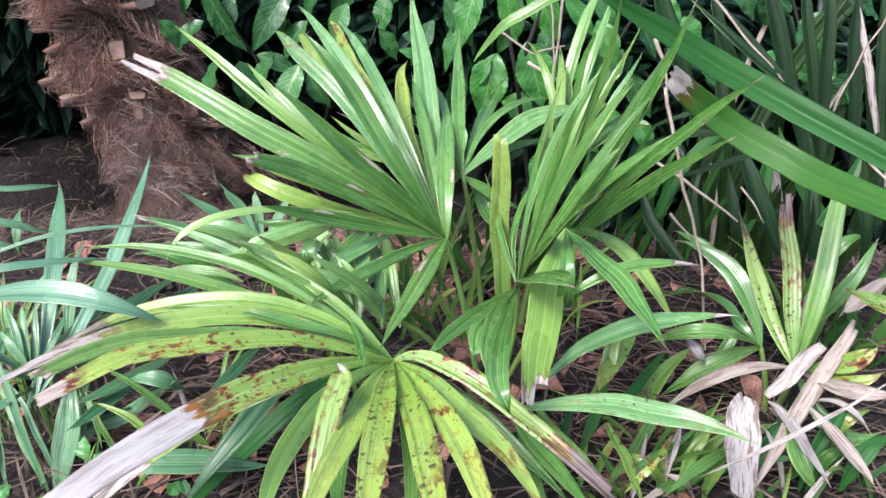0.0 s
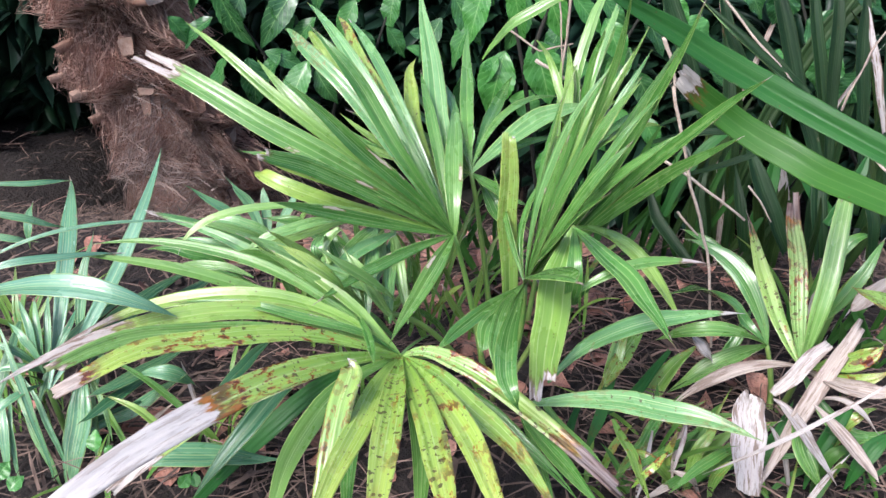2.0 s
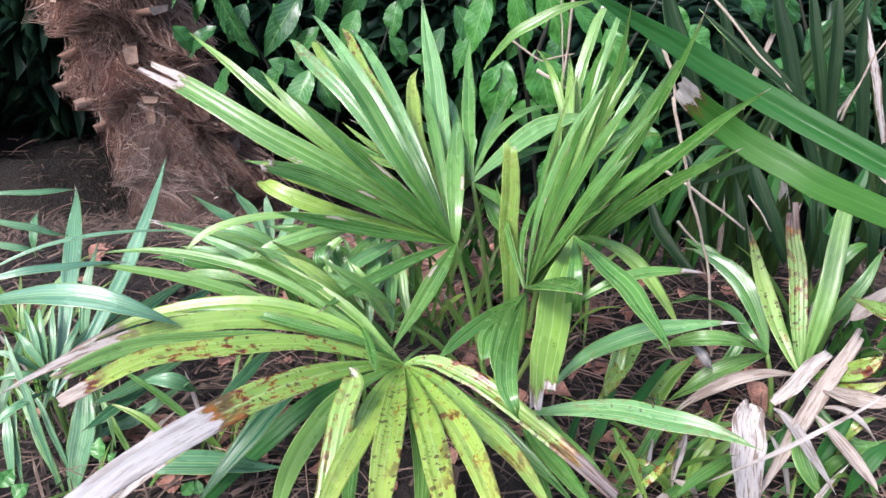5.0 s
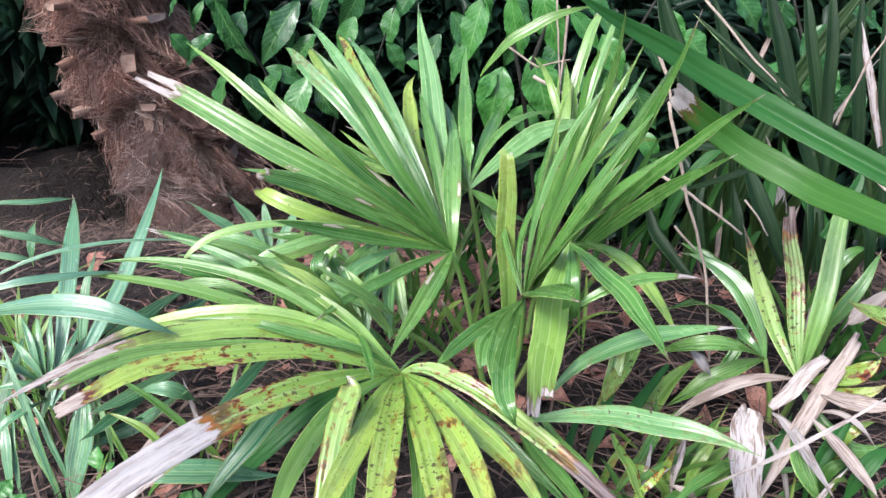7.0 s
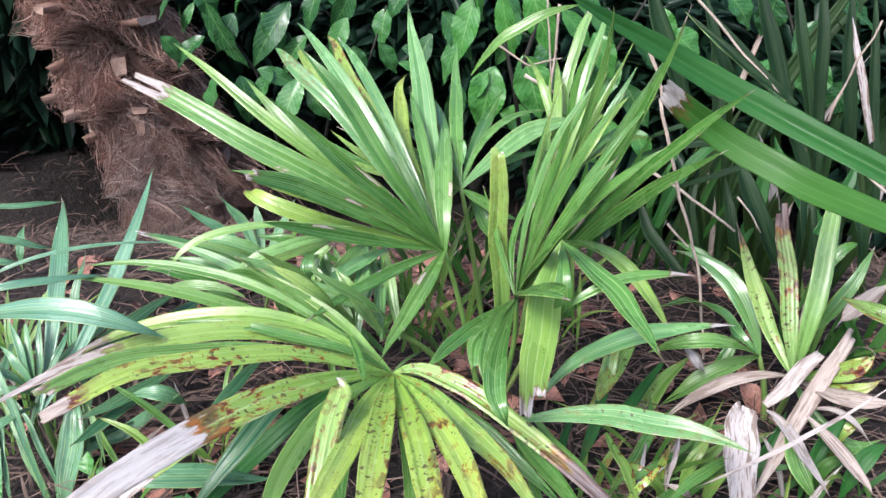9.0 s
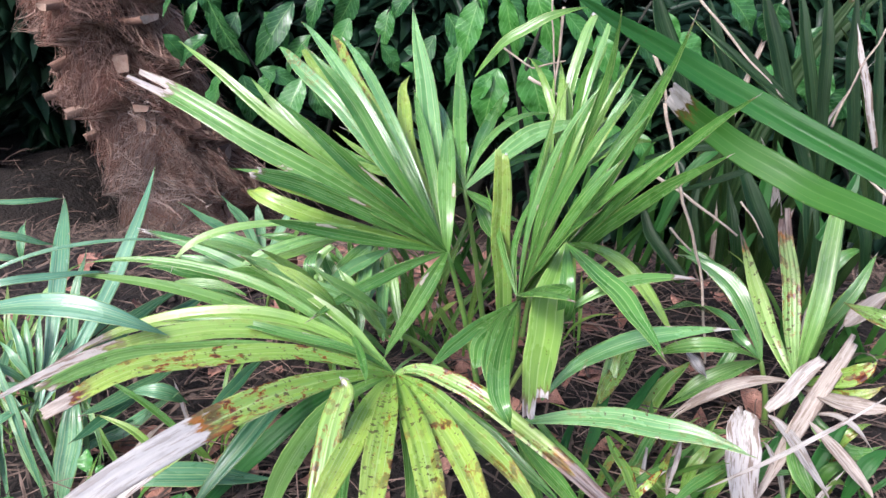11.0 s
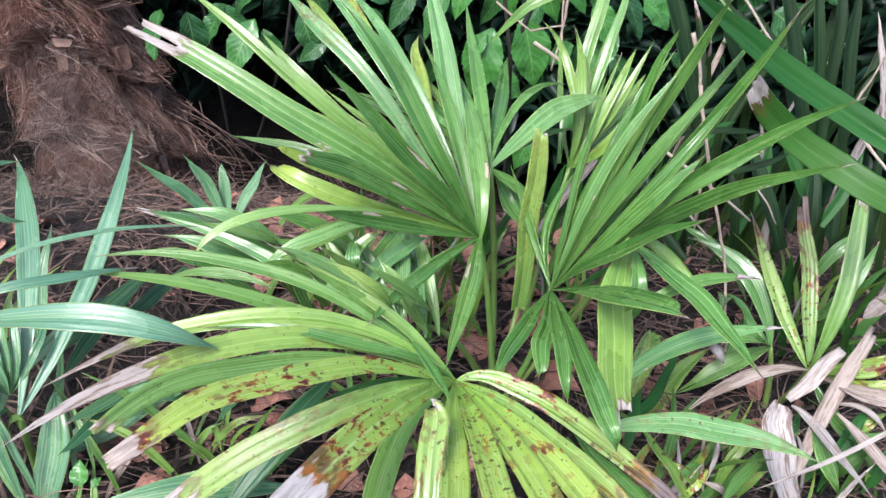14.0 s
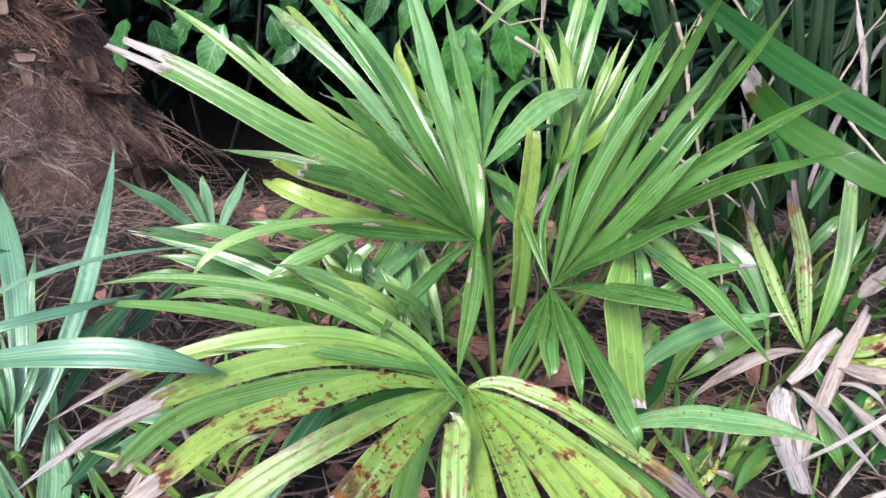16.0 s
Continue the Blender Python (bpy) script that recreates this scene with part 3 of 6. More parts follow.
build_shrub("evergreen_shrub", [(-0.35, 2.0, 0.25, 0.75, 0.35, 0.75), (-0.15, 1.72, 0.12, 0.35, 0.22, 0.25)], 1900, 0.11, 4, "dense shade-dark evergreen shrub closing the bed behind")
build_shrub("evergreen_shrub", [(0.65, 1.95, 0.25, 0.65, 0.4, 0.75), (0.35, 1.65, -0.05, 0.4, 0.25, 0.35)], 1900, 0.11, 8, "dense shade-dark evergreen shrub closing the bed behind")
build_shrub("evergreen_shrub", [(1.45, 1.5, 0.25, 0.5, 0.6, 0.75), (0.95, 1.5, 0.0, 0.35, 0.3, 0.4)], 1500, 0.11, 9, "shade-dark evergreen shrub beside the strap-leaved plant")


# Added crown, out of view, that keeps sky light off the left background.
build_shrub("evergreen_shrub", [(-1.75, 1.25, 1.05, 0.5, 0.5, 0.3)], 1500, 0.13, 31, "unseen evergreen shrub added to shade the left background")
# Its unseen counterpart on the right, to darken the strap leaves.
build_shrub("evergreen_shrub", [(1.15, 1.25, 1.1, 0.5, 0.45, 0.3)], 1500, 0.12, 32, "unseen evergreen shrub added to shade the strap leaves")
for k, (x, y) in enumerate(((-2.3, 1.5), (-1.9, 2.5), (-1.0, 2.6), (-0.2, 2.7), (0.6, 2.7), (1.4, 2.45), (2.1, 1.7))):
    build_shrub("evergreen_shrub", [(x, y, 0.3, 0.6, 0.45, 0.95)], 1500, 0.13, 60 + k, "tall shade-dark evergreen shrub in the thicket behind")


# ---- broad-leaved laurel ----
def laurel_leaf(bush, base, tip, width, face=(0, -0.6, 0.8), material=None, lie_flat=1.0):
    bm = bmesh.new()
    span, metric = bm.loops.layers.uv.new("span"), bm.loops.layers.uv.new("metric")
    base, tip, face = Vector(base), Vector(tip), Vector(face)
    face = face + Vector((rng.uniform(-0.7, 0.7), rng.uniform(-0.4, 0.3), rng.uniform(-0.3, 0.2))) * lie_flat
    t = (tip - base).normalized()
    n = (face - t * face.dot(t)).normalized()
    s = t.cross(n)
    long, droop = (tip - base).length, rng.uniform(0.03, 0.12)
    lie, layers, rows = {}, [], 36
    cols = (-1, -0.66, -0.33, 0, 0.33, 0.66, 1)
    for layer in (0, 1):
        grid = []
        for i in range(rows + 1):
            v = i / rows
            half = width / 2 * max(0.02, math.sin(math.pi * min(1, v ** 0.85)) ** 0.9 * (1.0 - 0.12 * v - 0.3 * v ** 4)) * (1 + 0.055 * (i % 3) / 2 * (0 < i < rows))
            row = []
            for u in cols:
                q = base + t * (long * v) + s * (u * half) + n * (abs(u) * half * 0.22 + droop * long * math.sin(v * math.pi) + 0.035 * width * math.sin(v * 19 + u * 2 + long * 900) * abs(u) + 0.005 * width * math.sin(v * 58 - abs(u) * 15) - layer * 0.0004)
                vert = bm.verts.new(q)
                lie[vert] = (u, v, u * half, v * long)
                row.append(vert)
            grid.append(row)
        layers.append(grid)
    for layer, grid in enumerate(layers):
        for i in range(rows):
            for j in range(6):
                q = (grid[i][j], grid[i][j + 1], grid[i + 1][j + 1], grid[i + 1][j])
                f = bm.faces.new(q if layer == 0 else q[::-1])
                for loop in f.loops:
                    a = lie[loop.vert]
                    loop[span].uv, loop[metric].uv = a[:2], a[2:]
    return link_mesh("leaf", bm, material or LAUREL, bush)


def laurel_stem(bush, points, thick=0.003):
    bm = bmesh.new()
    pts = [Vector(p) for p in points]
    line = []
    for a, b in zip(pts, pts[1:]):
        line += [a.lerp(b, f / 4) for f in range(4)]
    line.append(pts[-1])
    tube(bm, line, [thick * (1.3 - 0.8 * i / len(line)) for i in range(len(line))])
    return link_mesh("stem", bm, CORE, bush)


def strap(plant, mid, tip, width, base, yellow=0.0, dead=0.0, spots=0.0, cut=False, face=(0, -0.5, 0.87), fold=0.5, notch=0.0, material=None):
    """One strap leaf; the stretch from the plant's heart to the given base is bowed, the rest runs over mid to tip."""
    twist = rng.uniform(-14, 14)
    bm = blade_mesh(base, mid, tip, width, yellow, dead, spots, cut, face, fold, twist, 0.75, notch, 22)
    return link_mesh("leaf", bm, material or STRAP, plant, "broad strap leaf with a dead brown tip" if dead else "")


def stalk(points, thick, label, material=DRY):
    bm = bmesh.new()
    pts = [Vector(p) for p in points]
    line = []
    for a, b in zip(pts, pts[1:]):
        line += [a.lerp(b, f / 5) for f in range(5)]
    line.append(pts[-1])
    tube(bm, [p + Vector((noise.noise(p * 40), noise.noise(p * 40 + Vector((5, 5, 5))), 0)) * 0.003 for p in line], [thick * (1.2 - 0.5 * i / len(line)) for i in range(len(line))])
    return tagged(link_mesh("dry_stalk", bm, material), label, "stalk", "dry stalks in the bed")


# ---- young fan palm in the middle ----
palm = thing("fan_palm", (-0.004, 0.553, ground_z(-0.004, 0.553)), "young fan palm with glossy green and yellowing fan leaves", "palm", "fan palms in the bed")
CROWN = (-0.004, 0.56, -0.01)
MF = (0.1, -0.75, 0.65)
low_fan = fan_leaf(palm, (-0.070, 0.408, 0.184), CROWN, bow=(-0.01, -0.03, 0.0), label="drooping yellow-green fan leaf with brown spots")
seg(low_fan, (-0.171, 0.470, 0.214), (-0.308, 0.518, 0.233), 0.0125, material=PALE_BLADE, fold=.45)
seg(low_fan, (-0.187, 0.433, 0.244), (-0.308, 0.429, 0.254), 0.0105, spots=.25, fold=.5)
seg(low_fan, (-0.196, 0.427, 0.229), (-0.308, 0.403, 0.262), 0.0110, yellow=.1, spots=.2, fold=.5)
seg(low_fan, (-0.190, 0.411, 0.231), (-0.329, 0.377, 0.190), 0.0145, yellow=.5, dead=.14, spots=.15, fold=.5)
seg(low_fan, (-0.193, 0.386, 0.232), (-0.309, 0.300, 0.228), 0.0175, yellow=.5, dead=.22, spots=.3, fold=.45)
seg(low_fan, (-0.187, 0.369, 0.231), (-0.250, 0.288, 0.260), 0.0150, yellow=.1, dead=.03, spots=.1, cut=True, fold=.4)
seg(low_fan, (-0.174, 0.341, 0.247), (-0.245, 0.269, 0.254), 0.0170, yellow=.8, dead=.1, spots=1, cut=True, fold=.4)
seg(low_fan, (-0.130, 0.299, 0.252), (-0.188, 0.182, 0.274), 0.0220, yellow=.85, dead=.28, spots=.9, cut=True, notch=0, material=BLEACHED, twist=0, fold=.25)
seg(low_fan, (-0.166, 0.363, 0.184), (-0.270, 0.324, 0.114), 0.0215, yellow=.45, dead=.15, spots=.5, cut=True, notch=0, material=BLADE, twist=0, fold=.2)
seg(low_fan, (-0.182, 0.460, 0.069), (-0.258, 0.312, 0.043), 0.022, material=STRAP)
seg(low_fan, (-0.115, 0.330, 0.196), (-0.118, 0.232, 0.190), 0.018, yellow=.15)
seg(low_fan, (-0.080, 0.310, 0.219), (-0.084, 0.191, 0.242), 0.0185, yellow=.85, spots=.3)
seg(low_fan, (-0.061, 0.303, 0.225), (-0.052, 0.187, 0.244), 0.0200, yellow=.85, spots=1)
seg(low_fan, (-0.038, 0.305, 0.222), (-0.010, 0.198, 0.234), 0.0195, yellow=.85, spots=1)
seg(low_fan, (-0.022, 0.315, 0.217), (0.018, 0.217, 0.223), 0.0178, yellow=.85, spots=.8)
seg(low_fan, (-0.015, 0.350, 0.200), (0.044, 0.262, 0.196), 0.0172, yellow=.5, spots=.6)
seg(low_fan, (-0.013, 0.390, 0.189), (0.085, 0.328, 0.151), 0.0168, yellow=.6, dead=.12, spots=.9, cut=True, material=BURNT)
seg(low_fan, (-0.025, 0.425, 0.168), (0.012, 0.400, 0.170), 0.0075, yellow=.3, spots=.3)
seg(low_fan, (-0.090, 0.390, 0.214), (-0.080, 0.354, 0.222), 0.0068, base=(-0.112, 0.440, 0.205), material=DEEP)
seg(low_fan, (-0.049, 0.345, 0.175), (-0.040, 0.265, 0.161), 0.016, yellow=.1, material=DEEP)
seg(low_fan, (0.000, 0.385, 0.155), (0.057, 0.333, 0.138), 0.015, material=DEEP)
seg(low_fan, (-0.091, 0.335, 0.178), (-0.079, 0.262, 0.165), 0.014, material=DEEP)
seg(low_fan, (-0.115, 0.428, 0.219), (-0.181, 0.453, 0.244), 0.0095, yellow=.3)
seg(low_fan, (-0.140, 0.400, 0.224), (-0.235, 0.398, 0.228), 0.0085, material=DEEP, fold=.5)
seg(low_fan, (-0.091, 0.303, 0.221), (-0.092, 0.337, 0.233), 0.018, yellow=.6, dead=.06, spots=.6, cut=True, notch=0, material=PALE_BLADE, twist=0, fold=.15, base=(-0.100, 0.200, 0.160))
mid_fan = fan_leaf(palm, (-0.045, 0.567, 0.198), CROWN, bow=(0, 0, 0.02), label="upright green fan leaf")
seg(mid_fan, (-0.093, 0.490, 0.216), (-0.134, 0.409, 0.227), 0.0130, material=DEEP, face=MF)
seg(mid_fan, (-0.057, 0.497, 0.203), (-0.079, 0.401, 0.198), 0.0170, yellow=.1, patch=0.46, material=DEEP, face=MF)
seg(mid_fan, (-0.121, 0.505, 0.246), (-0.168, 0.447, 0.289), 0.0140, material=DEEP, patch=.62, face=MF)
seg(mid_fan, (-0.128, 0.520, 0.269), (-0.182, 0.469, 0.316), 0.0180, material=DEEP, patch=.42, cut=True, face=MF)
seg(mid_fan, (-0.106, 0.530, 0.284), (-0.171, 0.511, 0.361), 0.0155, material=DEEP, patch=.5, face=MF)
seg(mid_fan, (-0.109, 0.560, 0.316), (-0.166, 0.585, 0.379), 0.0165, material=DEEP, face=MF)
seg(mid_fan, (-0.170, 0.530, 0.300), (-0.314, 0.570, 0.356), 0.0235, dead=.11, cut=True, notch=0.14, face=MF)
seg(mid_fan, (-0.178, 0.566, 0.309), (-0.292, 0.620, 0.374), 0.0125, yellow=0.2, face=MF)
seg(mid_fan, (-0.160, 0.590, 0.283), (-0.238, 0.640, 0.336), 0.0130, yellow=.15, face=MF)
seg(mid_fan, (-0.161, 0.518, 0.259), (-0.210, 0.539, 0.267), 0.0165, yellow=.65, dead=.03, cut=True, spots=.2, face=MF)
seg(mid_fan, (-0.172, 0.545, 0.266), (-0.206, 0.530, 0.286), 0.0105, yellow=.7, face=MF)
seg(mid_fan, (-0.160, 0.600, 0.240), (-0.267, 0.630, 0.244), 0.0120, material=DEEP, face=MF)
seg(mid_fan, (-0.165, 0.642, 0.317), (-0.226, 0.700, 0.346), 0.0170, spots=.5, material=PALE_BLADE, face=MF)
seg(mid_fan, (-0.168, 0.672, 0.312), (-0.214, 0.742, 0.333), 0.0115, yellow=.5, spots=.3, face=MF)
seg(mid_fan, (-0.140, 0.650, 0.317), (-0.216, 0.751, 0.361), 0.0155, material=PALE_BLADE, face=MF)
seg(mid_fan, (-0.137, 0.685, 0.306), (-0.190, 0.780, 0.342), 0.0160, yellow=.6, spots=.7, face=MF)
seg(mid_fan, (-0.118, 0.672, 0.304), (-0.182, 0.790, 0.336), 0.0130, material=PALE_BLADE, face=MF)
seg(mid_fan, (-0.098, 0.690, 0.270), (-0.107, 0.776, 0.298), 0.0180, yellow=.85, spots=.4, face=MF)
seg(mid_fan, (-0.075, 0.700, 0.280), (-0.104, 0.809, 0.366), 0.0255, material=PALE_BLADE, neck=.25, face=MF)
seg(mid_fan, (-0.049, 0.612, 0.247), (-0.060, 0.748, 0.269), 0.0205, patch=.45, neck=.25, face=MF)
seg(mid_fan, (-0.070, 0.640, 0.262), (-0.096, 0.735, 0.300), 0.0130, material=DEEP, face=MF)
seg(mid_fan, (-0.085, 0.600, 0.262), (-0.135, 0.680, 0.310), 0.0120, material=DEEP, face=MF)
seg(mid_fan, (-0.130, 0.585, 0.262), (-0.205, 0.625, 0.305), 0.0115, yellow=.1, face=MF)
side_fan = fan_leaf(palm, (0.023, 0.551, 0.159), CROWN, bow=(0.01, 0.0, 0.0), label="dark green fan leaf with raised segments")
seg(side_fan, (0.020, 0.593, 0.195), (0.039, 0.611, 0.247), 0.0112, material=DEEP, face=(-0.8, -0.45, 0.4))
seg(side_fan, (0.036, 0.530, 0.286), (0.075, 0.541, 0.368), 0.0129, material=PALE_BLADE, face=(-0.8, -0.45, 0.4))
seg(side_fan, (0.054, 0.521, 0.285), (0.095, 0.519, 0.369), 0.0129, material=DEEP, face=(-0.8, -0.45, 0.4))
seg(side_fan, (0.091, 0.540, 0.293), (0.127, 0.510, 0.428), 0.0138, material=DEEP, face=(-0.8, -0.45, 0.4))
seg(side_fan, (0.054, 0.495, 0.269), (0.090, 0.495, 0.328), 0.0129, material=DEEP, face=(-0.8, -0.45, 0.4))
seg(side_fan, (0.110, 0.538, 0.283), (0.168, 0.472, 0.387), 0.0146, material=DEEP, face=(-0.8, -0.45, 0.4))
seg(side_fan, (0.101, 0.521, 0.267), (0.140, 0.421, 0.363), 0.0146, material=DEEP, face=(-0.8, -0.45, 0.4))
seg(side_fan, (0.042, 0.480, 0.251), (0.064, 0.412, 0.325), 0.018, material=DEEP, face=(-.1,-.5,.86))
seg(side_fan, (0.032, 0.429, 0.253), (0.050, 0.364, 0.287), 0.027, material=DEEP, twist=0, fold=.15, face=(-.1,-.5,.86))
seg(side_fan, (0.007, 0.366, 0.231), (0.017, 0.328, 0.215), 0.017, material=DEEP, face=(-.1,-.5,.86))
seg(side_fan, (-0.018, 0.463, 0.183), (-0.046, 0.410, 0.189), 0.015, material=DEEP, face=(-.1,-.5,.86))
seg(side_fan, (-0.004, 0.447, 0.191), (-0.010, 0.418, 0.180), 0.016, material=DEEP, face=(-.1,-.5,.86))
seg(side_fan, (0.001, 0.424, 0.209), (0.003, 0.387, 0.192), 0.014, material=DEEP, face=(-.1,-.5,.86))
seg(side_fan, (0.071, 0.540, 0.346), (0.074, 0.493, 0.433), 0.0112, material=DEEP, face=(-0.8, -0.45, 0.4))
seg(side_fan, (0.057, 0.554, 0.326), (0.067, 0.547, 0.392), 0.0103, material=DEEP, face=(-0.8, -0.45, 0.4))
seg(side_fan, (0.045, 0.533, 0.259), (0.067, 0.545, 0.329), 0.0112, material=GLOSSY, face=(-0.8, -0.45, 0.4))
seg(side_fan, (0.036, 0.568, 0.228), (0.051, 0.573, 0.298), 0.0112, material=DEEP, face=(-0.8, -0.45, 0.4))
seg(side_fan, (0.066, 0.508, 0.288), (0.119, 0.538, 0.357), 0.0112, material=DEEP, face=(-0.8, -0.45, 0.4))
seg(side_fan, (0.074, 0.496, 0.284), (0.116, 0.472, 0.343), 0.0103, material=DEEP, face=(-0.8, -0.45, 0.4))
seg(side_fan, (0.087, 0.566, 0.287), (0.139, 0.570, 0.396), 0.0112, material=DEEP, face=(-0.8, -0.45, 0.4))
seg(side_fan, (0.053, 0.578, 0.280), (0.089, 0.593, 0.371), 0.0103, material=DEEP, face=(-0.8, -0.45, 0.4))
seg(side_fan, (0.030, 0.577, 0.252), (0.045, 0.603, 0.322), 0.0095, material=DEEP, face=(-0.8, -0.45, 0.4))
seg(side_fan, (0.099, 0.543, 0.266), (0.155, 0.524, 0.336), 0.0112, material=DEEP, face=(-0.8, -0.45, 0.4))
seg(side_fan, (0.067, 0.577, 0.281), (0.111, 0.596, 0.394), 0.0095, yellow=.15, material=DEEP, face=(-0.8, -0.45, 0.4))
seg(side_fan, (0.037, 0.596, 0.271), (0.059, 0.632, 0.349), 0.0086, yellow=.2, material=DEEP, face=(-0.8, -0.45, 0.4))
seg(side_fan, (0.007, 0.591, 0.190), (-0.013, 0.652, 0.225), 0.0095, material=DEEP, face=(-0.8, -0.45, 0.4))
back_fan = fan_leaf(palm, (-0.034, 0.636, 0.229), (0.0, 0.62, -0.01), bow=(0, 0, 0.02), label="green fan leaf behind the others")
seg(back_fan, (-0.045, 0.715, 0.272), (-0.055, 0.865, 0.312), 0.0165)
seg(back_fan, (-0.019, 0.740, 0.250), (0.003, 0.877, 0.252), 0.0165, material=DEEP)
seg(back_fan, (-0.003, 0.718, 0.263), (0.063, 0.815, 0.248), 0.0095)
seg(back_fan, (0.026, 0.692, 0.261), (0.086, 0.747, 0.262), 0.0265, yellow=.1, material=PALE_BLADE, twist=0)
seg(back_fan, (-0.011, 0.646, 0.193), (0.008, 0.593, 0.182), 0.022, material=DEEP)
seg(back_fan, (0.003, 0.679, 0.239), (0.054, 0.719, 0.237), 0.011, material=DEEP)
seg(back_fan, (-0.057, 0.703, 0.245), (-0.077, 0.776, 0.276), 0.012, yellow=.2)
seg(back_fan, (-0.012, 0.635, 0.215), (0.026, 0.635, 0.194), 0.013, material=DEEP)
seg(back_fan, (-0.057, 0.636, 0.199), (-0.074, 0.625, 0.144), 0.014, material=DEEP)
tall_fan = fan_leaf(palm, (0.060, 0.713, 0.196), (0.03, 0.66, -0.01), bow=(0, 0, 0.02), label="upright pale green fan leaf at the back")
seg(tall_fan, (0.090, 0.793, 0.269), (0.117, 0.847, 0.323), 0.013, yellow=.1, face=(-0.5, -0.75, 0.4))
seg(tall_fan, (0.091, 0.720, 0.257), (0.124, 0.749, 0.322), 0.012, yellow=.2, face=(-0.5, -0.75, 0.4))
seg(tall_fan, (0.085, 0.675, 0.250), (0.121, 0.714, 0.294), 0.013, yellow=.5, face=(-0.5, -0.75, 0.4))
seg(tall_fan, (0.058, 0.796, 0.233), (0.060, 0.878, 0.282), 0.008, yellow=.2, face=(-0.5, -0.75, 0.4))
seg(tall_fan, (0.014, 0.765, 0.353), (0.084, 0.782, 0.376), 0.014, yellow=0.15, material=DEEP, base=(-0.032, 0.767, 0.303), face=(-0.5, -0.75, 0.4))
seg(tall_fan, (0.080, 0.810, 0.309), (0.102, 0.860, 0.357), 0.0168, base=(0.063, 0.770, 0.234), neck=.6, face=(-0.5, -0.75, 0.4), yellow=.25, cut=True, material=PALE_BLADE)
seg(tall_fan, (0.095, 0.790, 0.300), (0.115, 0.840, 0.347), 0.0117, base=(0.077, 0.760, 0.238), neck=.6, face=(-0.5, -0.75, 0.4), yellow=.1, cut=True, material=PALE_BLADE)
seg(tall_fan, (0.087, 0.720, 0.270), (0.114, 0.760, 0.315), 0.0104, base=(0.064, 0.700, 0.207), neck=.6, face=(-0.5, -0.75, 0.4), yellow=.3)
seg(tall_fan, (0.051, 0.740, 0.228), (0.056, 0.770, 0.257), 0.0076, base=(0.050, 0.720, 0.197), neck=.6, face=(-0.5, -0.75, 0.4), material=DEEP)
seg(tall_fan, (0.107, 0.700, 0.278), (0.141, 0.740, 0.328), 0.0088, base=(0.078, 0.680, 0.223), neck=.6, face=(-0.5, -0.75, 0.4), material=GLOSSY)
for k in range(9):
    f = k / 8
    tip = (0.035 + 0.15 * f + rng.uniform(-0.01, 0.01), 0.80 + rng.uniform(-0.03, 0.04), 0.335 - 0.10 * f + rng.uniform(-0.03, 0.03))
    mid = (0.055 + 0.065 * f, 0.752 + rng.uniform(-0.015, 0.02), 0.275 - 0.04 * f)
    seg(tall_fan, mid, tip, rng.uniform(0.009, 0.013), yellow=rng.choice((0.0, 0.1, 0.3)), face=(-0.3, -0.8, 0.5), material=(BLADE, DEEP, DEEP)[k % 3])
bent_fan = fan_leaf(palm, (0.055, 0.495, 0.253), CROWN, bow=(0.03, 0.02, 0.03), label="green fan leaf with hanging segments and bleached tips")
seg(bent_fan, (0.041, 0.448, 0.220), (0.033, 0.368, 0.199), 0.030, yellow=.3, dead=.05, cut=True, notch=0, twist=0, material=BLADE)
seg(bent_fan, (0.085, 0.438, 0.250), (0.114, 0.374, 0.239), 0.019, dead=.04, material=DEEP)
seg(bent_fan, (0.111, 0.540, 0.208), (0.146, 0.464, 0.186), 0.018, yellow=.35)
seg(bent_fan, (0.054, 0.448, 0.237), (0.055, 0.479, 0.171), 0.015, material=DEEP)
spear = fan_leaf(palm, (0.012, 0.612, 0.087), CROWN, label="narrow unopened leaf")
seg(spear, (0.005, 0.608, 0.192), (-0.001, 0.614, 0.286), 0.021, yellow=.55, spots=.4, material=PALE_BLADE, base=(0.012, 0.612, 0.087), fold=0.5, neck=0.8, cut=True, notch=0, dead=0.012)
under_fan = fan_leaf(palm, (0.020, 0.386, 0.165), CROWN, label="low green fan leaf in the shade of the others")
seg(under_fan, (0.102, 0.454, 0.191), (0.188, 0.473, 0.195), 0.017, dead=.06, material=PALE_BLADE, base=(0.040, 0.413, 0.164))
seg(under_fan, (0.097, 0.463, 0.240), (0.162, 0.485, 0.232), 0.011, dead=.15, base=(0.052, 0.453, 0.212))
seg(under_fan, (0.111, 0.398, 0.162), (0.187, 0.375, 0.159), 0.0205, spots=.4, material=PALE_BLADE, base=(0.020, 0.386, 0.165))
seg(under_fan, (0.109, 0.521, 0.102), (0.124, 0.555, 0.124), 0.016, yellow=.2, spots=.5, base=(0.099, 0.506, 0.059))
seg(under_fan, (0.125, 0.399, 0.096), (0.142, 0.418, 0.098), 0.007, yellow=.9, spots=.9, base=(0.113, 0.399, 0.072))
seg(under_fan, (0.157, 0.437, 0.087), (0.165, 0.459, 0.088), 0.005, dead=1, base=(0.152, 0.428, 0.055))
seg(under_fan, (0.194, 0.548, 0.101), (0.207, 0.550, 0.083), 0.014, dead=1, base=(0.189, 0.569, 0.099))
seg(under_fan, (0.194, 0.439, 0.075), (0.242, 0.461, 0.097), 0.014, yellow=.1, material=STRAP, base=(0.170, 0.433, 0.038))
